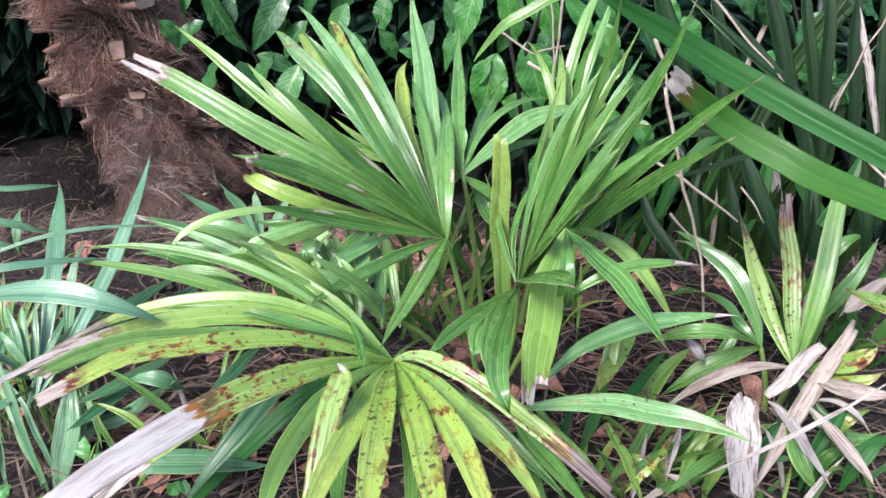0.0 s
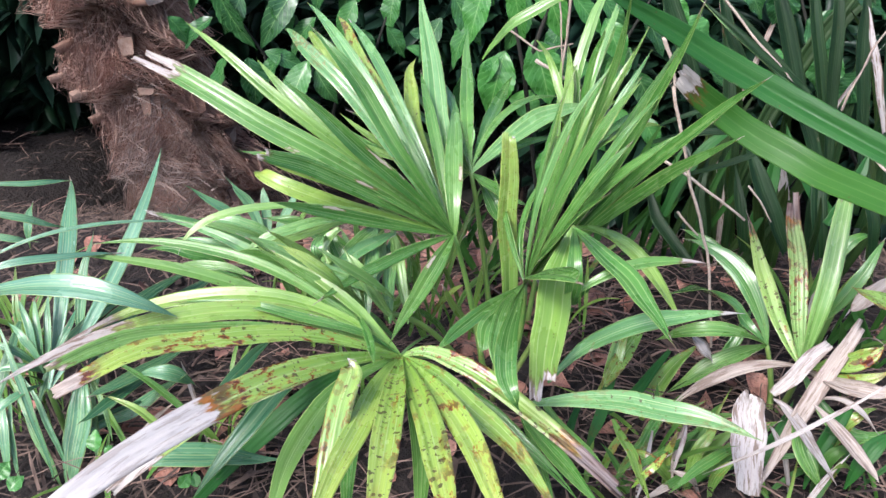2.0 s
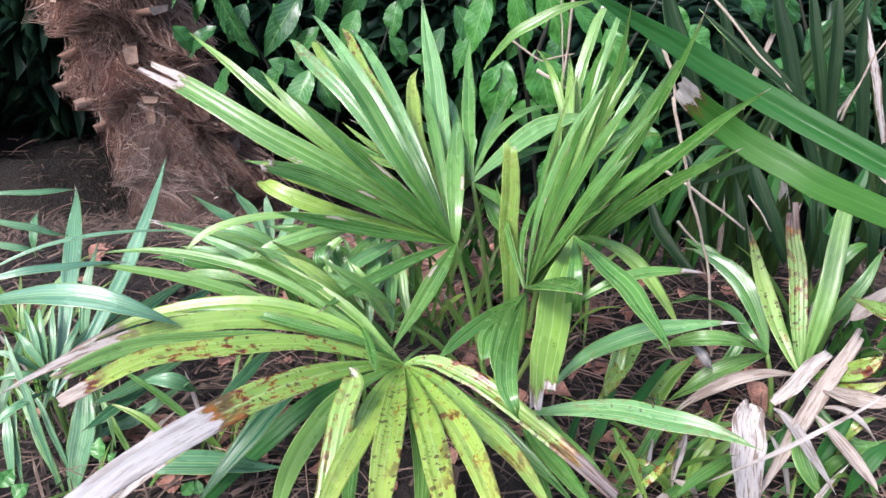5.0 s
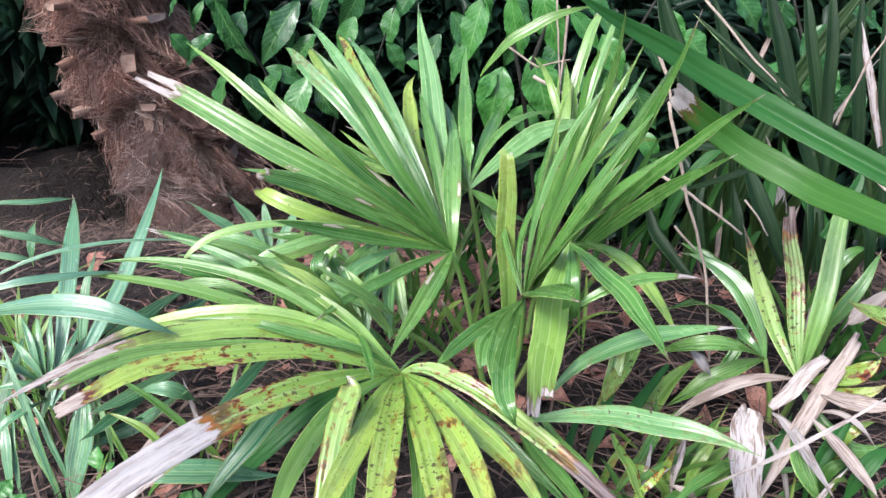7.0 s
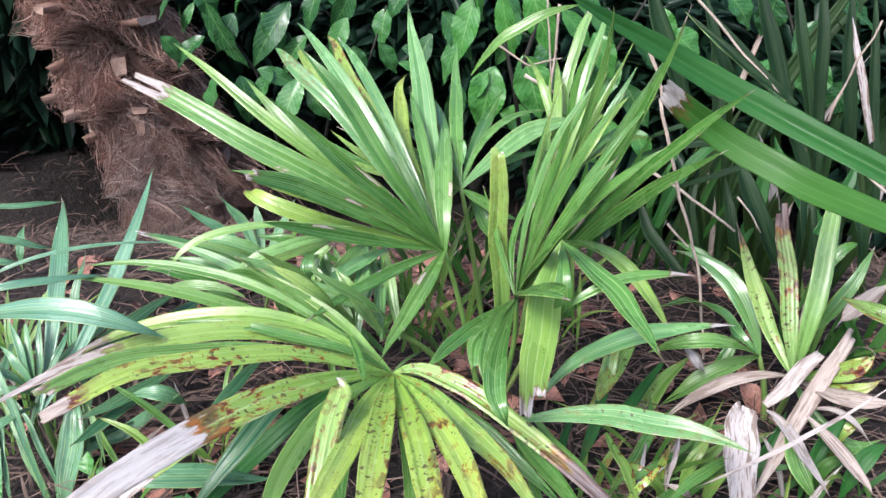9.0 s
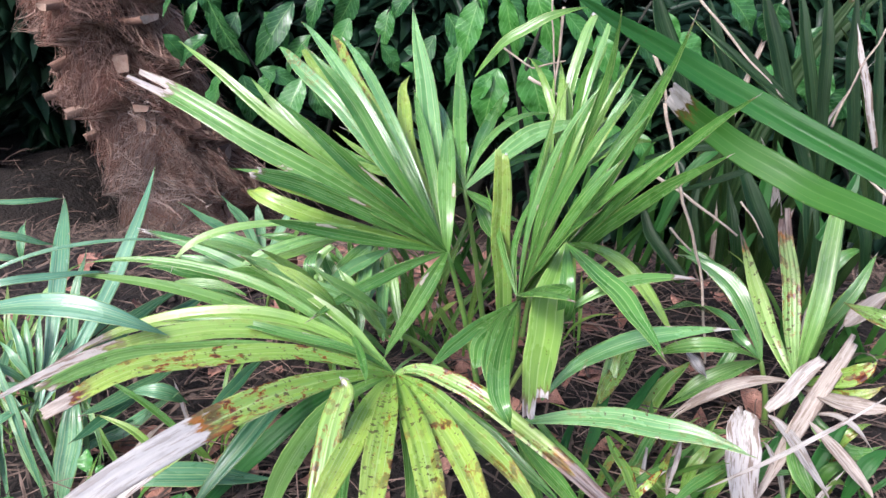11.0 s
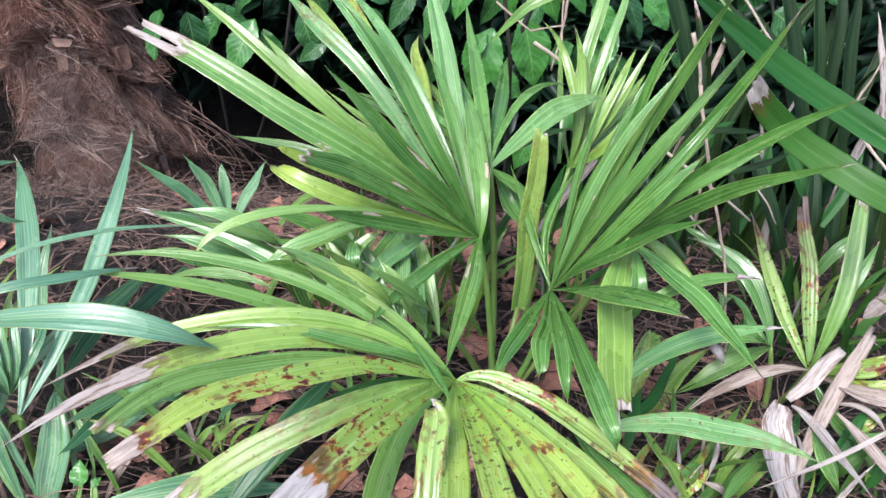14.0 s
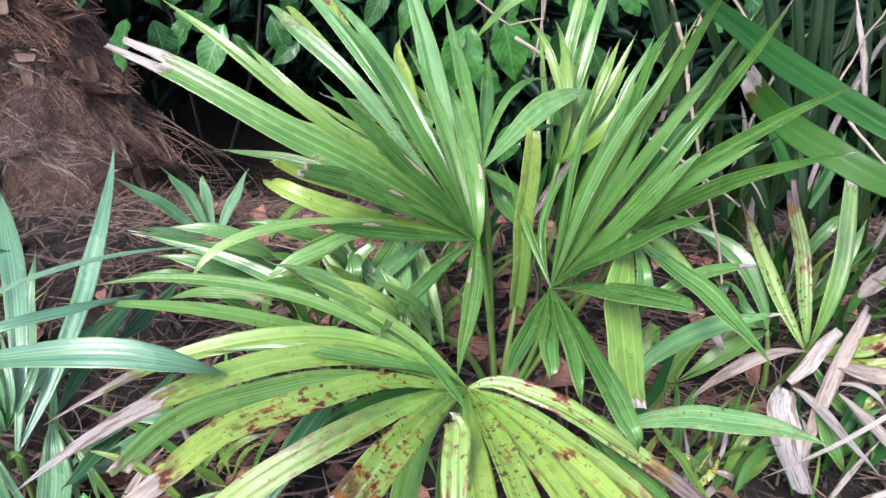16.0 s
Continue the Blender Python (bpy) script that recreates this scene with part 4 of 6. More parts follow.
seg(under_fan, (0.184, 0.480, 0.051), (0.212, 0.511, 0.072), 0.013, yellow=.1, material=STRAP, base=(0.163, 0.468, 0.011))
seg(under_fan, (0.259, 0.443, 0.078), (0.258, 0.477, 0.089), 0.020, base=(0.275, 0.431, 0.053))
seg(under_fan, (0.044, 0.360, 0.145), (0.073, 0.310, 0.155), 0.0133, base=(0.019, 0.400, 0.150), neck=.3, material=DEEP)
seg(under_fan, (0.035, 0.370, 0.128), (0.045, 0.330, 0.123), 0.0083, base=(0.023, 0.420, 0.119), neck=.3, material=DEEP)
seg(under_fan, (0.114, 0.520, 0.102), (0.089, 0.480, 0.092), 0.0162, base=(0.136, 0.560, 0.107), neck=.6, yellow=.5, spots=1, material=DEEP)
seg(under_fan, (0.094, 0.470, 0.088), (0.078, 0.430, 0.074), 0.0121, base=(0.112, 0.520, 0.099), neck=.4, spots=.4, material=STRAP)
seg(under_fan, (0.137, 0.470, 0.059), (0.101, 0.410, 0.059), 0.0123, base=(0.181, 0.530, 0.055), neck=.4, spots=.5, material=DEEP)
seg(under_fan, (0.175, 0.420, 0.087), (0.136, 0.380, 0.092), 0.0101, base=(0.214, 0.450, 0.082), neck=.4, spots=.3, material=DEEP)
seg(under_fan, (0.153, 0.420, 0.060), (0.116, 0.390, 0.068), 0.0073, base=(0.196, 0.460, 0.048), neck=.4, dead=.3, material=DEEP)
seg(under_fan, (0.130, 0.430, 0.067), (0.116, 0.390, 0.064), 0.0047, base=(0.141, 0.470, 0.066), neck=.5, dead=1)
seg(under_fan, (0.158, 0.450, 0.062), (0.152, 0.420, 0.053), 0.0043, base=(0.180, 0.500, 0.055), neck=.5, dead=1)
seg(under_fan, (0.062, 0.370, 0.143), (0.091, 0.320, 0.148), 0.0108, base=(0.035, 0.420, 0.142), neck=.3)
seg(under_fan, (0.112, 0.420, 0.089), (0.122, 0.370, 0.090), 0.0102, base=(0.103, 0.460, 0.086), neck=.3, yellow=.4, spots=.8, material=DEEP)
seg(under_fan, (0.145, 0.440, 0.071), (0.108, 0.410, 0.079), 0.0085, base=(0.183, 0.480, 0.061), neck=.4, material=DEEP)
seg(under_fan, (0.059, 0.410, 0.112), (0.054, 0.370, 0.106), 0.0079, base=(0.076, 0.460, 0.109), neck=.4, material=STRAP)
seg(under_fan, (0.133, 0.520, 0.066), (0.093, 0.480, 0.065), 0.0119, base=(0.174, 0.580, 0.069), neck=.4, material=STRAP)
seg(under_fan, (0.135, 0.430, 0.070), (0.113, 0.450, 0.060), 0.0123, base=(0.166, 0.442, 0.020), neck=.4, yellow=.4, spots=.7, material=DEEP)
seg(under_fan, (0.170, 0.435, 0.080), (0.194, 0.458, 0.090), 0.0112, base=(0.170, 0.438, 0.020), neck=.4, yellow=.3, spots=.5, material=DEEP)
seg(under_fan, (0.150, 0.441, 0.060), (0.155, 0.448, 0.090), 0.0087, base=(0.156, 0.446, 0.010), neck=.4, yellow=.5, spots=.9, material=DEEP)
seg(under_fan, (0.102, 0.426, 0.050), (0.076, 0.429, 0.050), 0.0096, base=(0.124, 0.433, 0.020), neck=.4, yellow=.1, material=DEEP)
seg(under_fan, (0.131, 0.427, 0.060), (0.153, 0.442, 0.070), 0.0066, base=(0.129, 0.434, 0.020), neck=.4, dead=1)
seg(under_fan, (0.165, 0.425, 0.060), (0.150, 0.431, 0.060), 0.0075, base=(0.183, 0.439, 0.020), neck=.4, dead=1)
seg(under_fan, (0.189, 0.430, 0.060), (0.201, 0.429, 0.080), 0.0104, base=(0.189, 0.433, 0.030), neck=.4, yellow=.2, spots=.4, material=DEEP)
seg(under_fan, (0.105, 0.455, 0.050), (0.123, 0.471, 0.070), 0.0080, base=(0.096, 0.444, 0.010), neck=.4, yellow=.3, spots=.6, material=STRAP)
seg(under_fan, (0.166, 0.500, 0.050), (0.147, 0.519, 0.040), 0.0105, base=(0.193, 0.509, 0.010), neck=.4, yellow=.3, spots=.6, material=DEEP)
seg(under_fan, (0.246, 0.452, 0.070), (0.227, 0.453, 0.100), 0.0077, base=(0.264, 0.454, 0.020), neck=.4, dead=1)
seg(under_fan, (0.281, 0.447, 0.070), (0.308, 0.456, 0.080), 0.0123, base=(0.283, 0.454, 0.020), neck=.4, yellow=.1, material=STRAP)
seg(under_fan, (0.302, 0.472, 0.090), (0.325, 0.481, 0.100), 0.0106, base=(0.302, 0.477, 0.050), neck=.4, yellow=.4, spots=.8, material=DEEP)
left_fan = fan_leaf(palm, (-0.095, 0.485, 0.165), CROWN, label="low green fan leaf reaching towards the trunk")
seg(left_fan, (-0.253, 0.543, 0.199), (-0.308, 0.518, 0.235), 0.015, base=(-0.209, 0.592, 0.143), material=PALE_BLADE)
seg(left_fan, (-0.214, 0.488, 0.256), (-0.254, 0.460, 0.233), 0.009, yellow=.4, base=(-0.119, 0.522, 0.245), material=PALE_BLADE)
seg(left_fan, (-0.173, 0.522, 0.219), (-0.210, 0.472, 0.217), 0.019, yellow=.3, base=(-0.130, 0.569, 0.210))
seg(left_fan, (-0.148, 0.472, 0.218), (-0.198, 0.454, 0.253), 0.015, yellow=.1, base=(-0.090, 0.478, 0.184), material=PALE_BLADE)
seg(left_fan, (-0.139, 0.444, 0.237), (-0.164, 0.417, 0.282), 0.010, yellow=.5, base=(-0.109, 0.477, 0.172), material=PALE_BLADE)
seg(left_fan, (-0.122, 0.528, 0.213), (-0.109, 0.567, 0.203), 0.016, base=(-0.150, 0.473, 0.195))
seg(left_fan, (-0.147, 0.473, 0.234), (-0.147, 0.527, 0.218), 0.011, base=(-0.144, 0.506, 0.184), material=PALE_BLADE)
seg(left_fan, (-0.098, 0.529, 0.184), (-0.105, 0.604, 0.182), 0.014, base=(-0.089, 0.468, 0.168), material=PALE_BLADE)
seg(left_fan, (-0.121, 0.434, 0.216), (-0.178, 0.430, 0.258), 0.011, yellow=.05, base=(-0.079, 0.416, 0.187))
seg(left_fan, (-0.130, 0.421, 0.250), (-0.158, 0.418, 0.271), 0.011, yellow=.7, spots=.4, base=(-0.116, 0.436, 0.220), material=PALE_BLADE)
seg(left_fan, (-0.110, 0.502, 0.201), (-0.113, 0.550, 0.215), 0.014, base=(-0.107, 0.463, 0.170), material=PALE_BLADE)
seg(left_fan, (-0.089, 0.524, 0.188), (-0.102, 0.558, 0.209), 0.014, yellow=.1, base=(-0.077, 0.487, 0.154))
seg(left_fan, (-0.122, 0.504, 0.211), (-0.088, 0.535, 0.217), 0.015, base=(-0.154, 0.455, 0.204), material=PALE_BLADE)
seg(left_fan, (-0.107, 0.456, 0.221), (-0.136, 0.440, 0.255), 0.011, yellow=.2, base=(-0.085, 0.479, 0.184), material=PALE_BLADE)
seg(left_fan, (-0.244, 0.491, 0.200), (-0.280, 0.482, 0.201), 0.010, base=(-0.206, 0.481, 0.197))
seg(left_fan, (-0.228, 0.523, 0.216), (-0.261, 0.511, 0.230), 0.011, yellow=.2, base=(-0.209, 0.538, 0.196), material=PALE_BLADE)
seg(left_fan, (-0.167, 0.472, 0.217), (-0.191, 0.448, 0.255), 0.016, material=BLEACHED, base=(-0.131, 0.471, 0.186))
seg(left_fan, (-0.108, 0.476, 0.201), (-0.128, 0.491, 0.224), 0.013, yellow=.3, base=(-0.085, 0.476, 0.162), material=PALE_BLADE)
seg(left_fan, (-0.184, 0.470, 0.223), (-0.218, 0.443, 0.243), 0.013, base=(-0.154, 0.488, 0.190))
seg(left_fan, (-0.136, 0.499, 0.213), (-0.145, 0.513, 0.229), 0.013, material=DEEP, base=(-0.112, 0.469, 0.189))
seg(left_fan, (-0.259, 0.550, 0.179), (-0.303, 0.553, 0.187), 0.017, base=(-0.229, 0.566, 0.152), material=PALE_BLADE)
seg(left_fan, (-0.261, 0.616, 0.166), (-0.309, 0.617, 0.173), 0.016, base=(-0.221, 0.630, 0.132), material=PALE_BLADE)
seg(left_fan, (-0.266, 0.507, 0.200), (-0.306, 0.507, 0.203), 0.013, material=DEEP, base=(-0.234, 0.522, 0.168))
seg(left_fan, (-0.206, 0.632, 0.160), (-0.251, 0.638, 0.164), 0.016, material=DEEP, base=(-0.175, 0.642, 0.128))
seg(left_fan, (-0.151, 0.566, 0.143), (-0.184, 0.597, 0.175), 0.017, yellow=.2, base=(-0.131, 0.571, 0.114))
seg(left_fan, (-0.150, 0.590, 0.141), (-0.167, 0.621, 0.168), 0.015, material=DEEP, base=(-0.162, 0.580, 0.105))
seg(left_fan, (-0.174, 0.491, 0.240), (-0.209, 0.473, 0.222), 0.0123, base=(-0.129, 0.538, 0.226), yellow=.15, neck=.5, material=PALE_BLADE)
seg(left_fan, (-0.147, 0.493, 0.224), (-0.136, 0.499, 0.236), 0.0114, base=(-0.149, 0.485, 0.211), neck=.8, cut=True, material=PALE_BLADE, yellow=.3)
seg(left_fan, (-0.153, 0.513, 0.188), (-0.181, 0.503, 0.214), 0.0122, base=(-0.125, 0.536, 0.150), yellow=.8, spots=.3, neck=.6, material=PALE_BLADE)
seg(left_fan, (-0.135, 0.517, 0.199), (-0.156, 0.478, 0.193), 0.0143, base=(-0.117, 0.555, 0.201), neck=.3)
seg(left_fan, (-0.107, 0.531, 0.189), (-0.106, 0.478, 0.186), 0.0101, base=(-0.107, 0.554, 0.204), yellow=.2, neck=.4, material=PALE_BLADE)
seg(left_fan, (-0.096, 0.560, 0.150), (-0.106, 0.550, 0.196), 0.0096, base=(-0.085, 0.580, 0.089), neck=.4, material=PALE_BLADE)
seg(left_fan, (-0.107, 0.550, 0.156), (-0.097, 0.540, 0.200), 0.0077, base=(-0.113, 0.570, 0.094), neck=.4, material=PALE_BLADE)
seg(left_fan, (-0.081, 0.570, 0.124), (-0.084, 0.560, 0.183), 0.0087, base=(-0.091, 0.580, 0.066), neck=.4)
seg(left_fan, (-0.130, 0.530, 0.161), (-0.118, 0.520, 0.204), 0.0086, base=(-0.126, 0.550, 0.108), neck=.4, yellow=.2, material=PALE_BLADE)
seg(left_fan, (-0.129, 0.520, 0.143), (-0.156, 0.500, 0.170), 0.0098, base=(-0.102, 0.540, 0.097), neck=.4, material=PALE_BLADE)
seg(left_fan, (-0.157, 0.560, 0.177), (-0.184, 0.550, 0.206), 0.0119, base=(-0.140, 0.570, 0.133), neck=.4, material=PALE_BLADE)
seg(left_fan, (-0.193, 0.570, 0.169), (-0.227, 0.560, 0.185), 0.0109, base=(-0.164, 0.580, 0.138), neck=.4, material=DEEP)
seg(left_fan, (-0.189, 0.600, 0.180), (-0.225, 0.590, 0.190), 0.0112, base=(-0.156, 0.600, 0.160), neck=.4, material=DEEP)
seg(left_fan, (-0.191, 0.520, 0.163), (-0.197, 0.520, 0.199), 0.0092, base=(-0.176, 0.530, 0.118), neck=.4, material=GLOSSY)
seg(left_fan, (-0.052, 0.590, 0.113), (-0.034, 0.580, 0.135), 0.0089, base=(-0.070, 0.600, 0.075), neck=.4, yellow=.6, spots=.5, material=PALE_BLADE)
seg(left_fan, (-0.042, 0.580, 0.103), (-0.056, 0.570, 0.140), 0.0101, base=(-0.021, 0.600, 0.057), neck=.4, yellow=.3, dead=.1)
seg(left_fan, (-0.241, 0.550, 0.139), (-0.273, 0.540, 0.162), 0.0110, base=(-0.209, 0.560, 0.093), neck=.4, material=GLOSSY)
seg(left_fan, (-0.070, 0.600, 0.075), (-0.097, 0.580, 0.102), 0.0093, base=(-0.053, 0.620, 0.030), neck=.4, material=DEEP)

for k in range(18):
    x, y, z = rng.uniform(-0.23, -0.07), rng.uniform(0.55, 0.66), rng.uniform(0.10, 0.17)
    turn, long = rng.uniform(-0.9, 0.9), rng.uniform(0.035, 0.055)
    side = (long * math.sin(turn), -0.35 * long, long * math.cos(turn))
    seg(left_fan, (x, y, z), (x + side[0], y + side[1], z + side[2] * 0.55), rng.uniform(0.010, 0.015), base=(x - side[0], y - side[1], z - side[2]), neck=.45,
        yellow=rng.choice((0.0, 0.1, 0.3, 0.6)), material=(PALE_BLADE, BLADE, PALE_BLADE, DEEP)[k % 4])
for k in range(10):
    f = k / 9
    seg(back_fan, (-0.055 - 0.075 * f, 0.70, 0.262 - 0.045 * f + rng.uniform(-0.01, 0.01)), (-0.085 - 0.15 * f, 0.79 + rng.uniform(-0.03, 0.03), 0.285 - 0.09 * f + rng.uniform(-0.02, 0.02)), rng.uniform(0.010, 0.014),
        yellow=rng.choice((0.0, 0.1, 0.3)), material=(DEEP, BLADE, DEEP)[k % 3])

# ---- fan palm seedling on the right, half dried ----
palm = thing("fan_palm", (0.29, 0.575, ground_z(0.29, 0.575)), "young fan palm with many dried bleached leaves", "palm", "fan palms in the bed")
arch_fan = fan_leaf(palm, (0.266, 0.581, 0.083), (0.285, 0.57, -0.01), bow=(0.004, 0, 0), label="green fan leaf with arching segments")
seg(arch_fan, (0.242, 0.621, 0.136), (0.195, 0.663, 0.151), 0.025, material=GLOSSY, face=(-0.3, -0.4, 0.87))
seg(arch_fan, (0.220, 0.598, 0.122), (0.132, 0.472, 0.212), 0.021, material=GLOSSY, face=(-0.3, -0.4, 0.87))
seg(arch_fan, (0.199, 0.543, 0.126), (0.157, 0.570, 0.091), 0.018, face=(-0.3, -0.4, 0.87))
seg(arch_fan, (0.217, 0.558, 0.075), (0.176, 0.555, 0.039), 0.022, face=(-0.3, -0.4, 0.87))
seg(arch_fan, (0.157, 0.552, 0.036), (0.113, 0.519, -0.050), 0.023, yellow=.35, spots=.6, material=DEEP, base=(0.194, 0.566, 0.087), face=(-0.3, -0.4, 0.87))
dry_fan = fan_leaf(palm, (0.283, 0.540, 0.092), (0.29, 0.575, -0.01), bow=(0.004, 0, 0), label="half dried fan leaf with bleached and spotted segments")
seg(dry_fan, (0.263, 0.590, 0.128), (0.252, 0.684, 0.177), 0.019, yellow=.5, dead=.09, spots=1, material=BURNT)
seg(dry_fan, (0.278, 0.580, 0.149), (0.281, 0.652, 0.209), 0.020, yellow=.4, dead=.09, spots=1, cut=True, material=BURNT)
seg(dry_fan, (0.288, 0.553, 0.175), (0.312, 0.619, 0.239), 0.021, yellow=.3, dead=.06, cut=True, material=PALE_BLADE)
seg(dry_fan, (0.219, 0.526, 0.094), (0.167, 0.514, 0.054), 0.014, dead=1)
seg(dry_fan, (0.271, 0.484, 0.100), (0.320, 0.536, 0.152), 0.017, dead=1, cut=True, notch=0, fold=.25, base=(0.217, 0.417, 0.062))
seg(dry_fan, (0.209, 0.442, 0.093), (0.211, 0.471, 0.122), 0.032, dead=1, cut='round', notch=0, twist=0, fold=.3, neck=.6, base=(0.193, 0.383, 0.094), material=CREAM_BLADE, label='wide folded dry blade with brown stains')
seg(dry_fan, (0.269, 0.514, 0.109), (0.293, 0.527, 0.131), 0.016, dead=1, cut=True, notch=0, neck=.5, base=(0.248, 0.504, 0.088))
seg(dry_fan, (0.324, 0.549, 0.168), (0.352, 0.562, 0.188), 0.018, dead=1, base=(0.312, 0.545, 0.155))
seg(dry_fan, (0.256, 0.462, 0.094), (0.257, 0.385, 0.106), 0.013, dead=1, base=(0.245, 0.493, 0.092))
seg(dry_fan, (0.297, 0.481, 0.121), (0.330, 0.469, 0.129), 0.019, dead=1)
seg(dry_fan, (0.222, 0.390, 0.158), (0.160, 0.389, 0.105), 0.004, dead=1, base=(0.284, 0.410, 0.196))
seg(dry_fan, (0.307, 0.488, 0.202), (0.291, 0.516, 0.198), 0.019, yellow=.35, spots=1, base=(0.337, 0.481, 0.190))
seg(dry_fan, (0.307, 0.510, 0.125), (0.330, 0.512, 0.147), 0.020, yellow=.5, spots=.9)
seg(dry_fan, (0.308, 0.494, 0.063), (0.350, 0.497, 0.057), 0.020)
seg(dry_fan, (0.307, 0.511, -0.007), (0.314, 0.542, 0.003), 0.026, cut=True, notch=0, material=STRAP, base=(0.308, 0.495, -0.044))
seg(dry_fan, (0.306, 0.500, 0.113), (0.333, 0.496, 0.129), 0.014, yellow=.6, spots=.8)
seg(dry_fan, (0.282, 0.461, 0.081), (0.313, 0.487, 0.104), 0.015, material=STRAP, base=(0.270, 0.445, 0.035))
seg(dry_fan, (0.243, 0.474, 0.042), (0.272, 0.511, 0.071), 0.014, material=STRAP, base=(0.220, 0.467, 0.003))
seg(dry_fan, (0.300, 0.433, 0.094), (0.325, 0.449, 0.104), 0.016, material=STRAP, base=(0.290, 0.427, 0.059))
seg(dry_fan, (0.242, 0.604, 0.059), (0.267, 0.639, 0.092), 0.014, material=DEEP, base=(0.220, 0.597, 0.015))
seg(dry_fan, (0.240, 0.696, 0.119), (0.202, 0.730, 0.126), 0.013, material=DEEP, base=(0.280, 0.670, 0.071))
seg(dry_fan, (0.348, 0.665, 0.145), (0.381, 0.676, 0.161), 0.015, material=DEEP, base=(0.327, 0.657, 0.084))
seg(dry_fan, (0.350, 0.625, 0.123), (0.382, 0.657, 0.172), 0.016, material=DEEP, base=(0.324, 0.627, 0.076))
seg(dry_fan, (0.283, 0.435, 0.104), (0.298, 0.399, 0.094), 0.014, dead=1, base=(0.264, 0.465, 0.114))
seg(dry_fan, (0.298, 0.477, 0.107), (0.323, 0.465, 0.087), 0.007, dead=1, base=(0.282, 0.496, 0.092))

# ---- fan palm seedling on the left ----
palm = thing("fan_palm", (-0.40, 0.45, ground_z(-0.40, 0.45)), "young fan palm with stiff blue-green leaves", "palm", "fan palms in the bed")
stiff_fan = fan_leaf(palm, (-0.387, 0.432, 0.099), (-0.40, 0.45, -0.01), bow=(0, 0, 0))
seg(stiff_fan, (-0.278, 0.354, 0.268), (-0.219, 0.369, 0.241), 0.019, base=(-0.381, 0.381, 0.234), material=SILVER)
seg(stiff_fan, (-0.409, 0.538, 0.172), (-0.472, 0.659, 0.190), 0.021, dead=.05, base=(-0.387, 0.432, 0.099), material=SILVER)
seg(stiff_fan, (-0.361, 0.538, 0.162), (-0.359, 0.652, 0.228), 0.019, base=(-0.387, 0.432, 0.099), material=SILVER)
seg(stiff_fan, (-0.475, 0.603, 0.211), (-0.454, 0.635, 0.200), 0.008, dead=.06, base=(-0.531, 0.580, 0.214), material=BLUISH)
seg(stiff_fan, (-0.421, 0.513, 0.222), (-0.405, 0.536, 0.203), 0.009, base=(-0.468, 0.505, 0.239), material=BLUISH)
seg(stiff_fan, (-0.430, 0.498, 0.211), (-0.421, 0.519, 0.196), 0.008, base=(-0.467, 0.494, 0.219), material=BLUISH)
seg(stiff_fan, (-0.324, 0.432, 0.264), (-0.254, 0.486, 0.244), 0.004, base=(-0.384, 0.392, 0.246), material=SILVER)
seg(stiff_fan, (-0.315, 0.383, 0.269), (-0.278, 0.422, 0.253), 0.008, base=(-0.358, 0.366, 0.265), material=SILVER)
seg(stiff_fan, (-0.370, 0.430, 0.061), (-0.376, 0.394, -0.002), 0.029, base=(-0.377, 0.466, 0.089), material=BLUISH)
seg(stiff_fan, (-0.370, 0.480, 0.037), (-0.354, 0.521, 0.042), 0.006, base=(-0.400, 0.460, 0.016), material=BLUISH)
seg(stiff_fan, (-0.344, 0.475, 0.040), (-0.279, 0.467, 0.096), 0.018, base=(-0.371, 0.433, 0.043), material=BLUISH)
seg(stiff_fan, (-0.247, 0.386, 0.083), (-0.178, 0.414, 0.054), 0.024, base=(-0.310, 0.369, 0.085), material=BLUISH)
seg(stiff_fan, (-0.404, 0.448, 0.135), (-0.428, 0.462, 0.147), 0.008, base=(-0.400, 0.448, 0.103), material=BLUISH)
seg(stiff_fan, (-0.418, 0.445, 0.111), (-0.447, 0.439, 0.107), 0.009, base=(-0.410, 0.459, 0.092), material=BLUISH)
seg(stiff_fan, (-0.381, 0.488, 0.124), (-0.349, 0.542, 0.133), 0.013, base=(-0.410, 0.459, 0.092), material=BLUISH)
seg(stiff_fan, (-0.397, 0.418, 0.098), (-0.435, 0.458, 0.150), 0.008, base=(-0.377, 0.390, 0.033), material=BLUISH)
seg(stiff_fan, (-0.404, 0.454, 0.143), (-0.424, 0.478, 0.163), 0.008, base=(-0.400, 0.448, 0.103), material=BLUISH)
seg(stiff_fan, (-0.399, 0.457, 0.141), (-0.415, 0.485, 0.162), 0.008, base=(-0.400, 0.448, 0.103), material=BLUISH)
seg(stiff_fan, (-0.393, 0.461, 0.138), (-0.406, 0.491, 0.159), 0.008, base=(-0.400, 0.448, 0.103), material=BLUISH)
seg(stiff_fan, (-0.397, 0.413, 0.062), (-0.436, 0.449, 0.106), 0.009, yellow=.2, base=(-0.381, 0.399, 0.014), material=BLUISH)
seg(stiff_fan, (-0.357, 0.435, 0.050), (-0.379, 0.472, 0.076), 0.005, yellow=.2, base=(-0.360, 0.408, 0.006), material=BLUISH)
seg(stiff_fan, (-0.294, 0.466, 0.097), (-0.279, 0.478, 0.074), 0.017, dead=.05, base=(-0.323, 0.467, 0.092), material=BLUISH)
seg(stiff_fan, (-0.344, 0.436, 0.071), (-0.364, 0.460, 0.085), 0.005, yellow=.2, base=(-0.343, 0.431, 0.042), material=BLUISH)
seg(stiff_fan, (-0.429, 0.413, 0.059), (-0.448, 0.446, 0.080), 0.011, base=(-0.426, 0.393, 0.016), material=BLUISH)
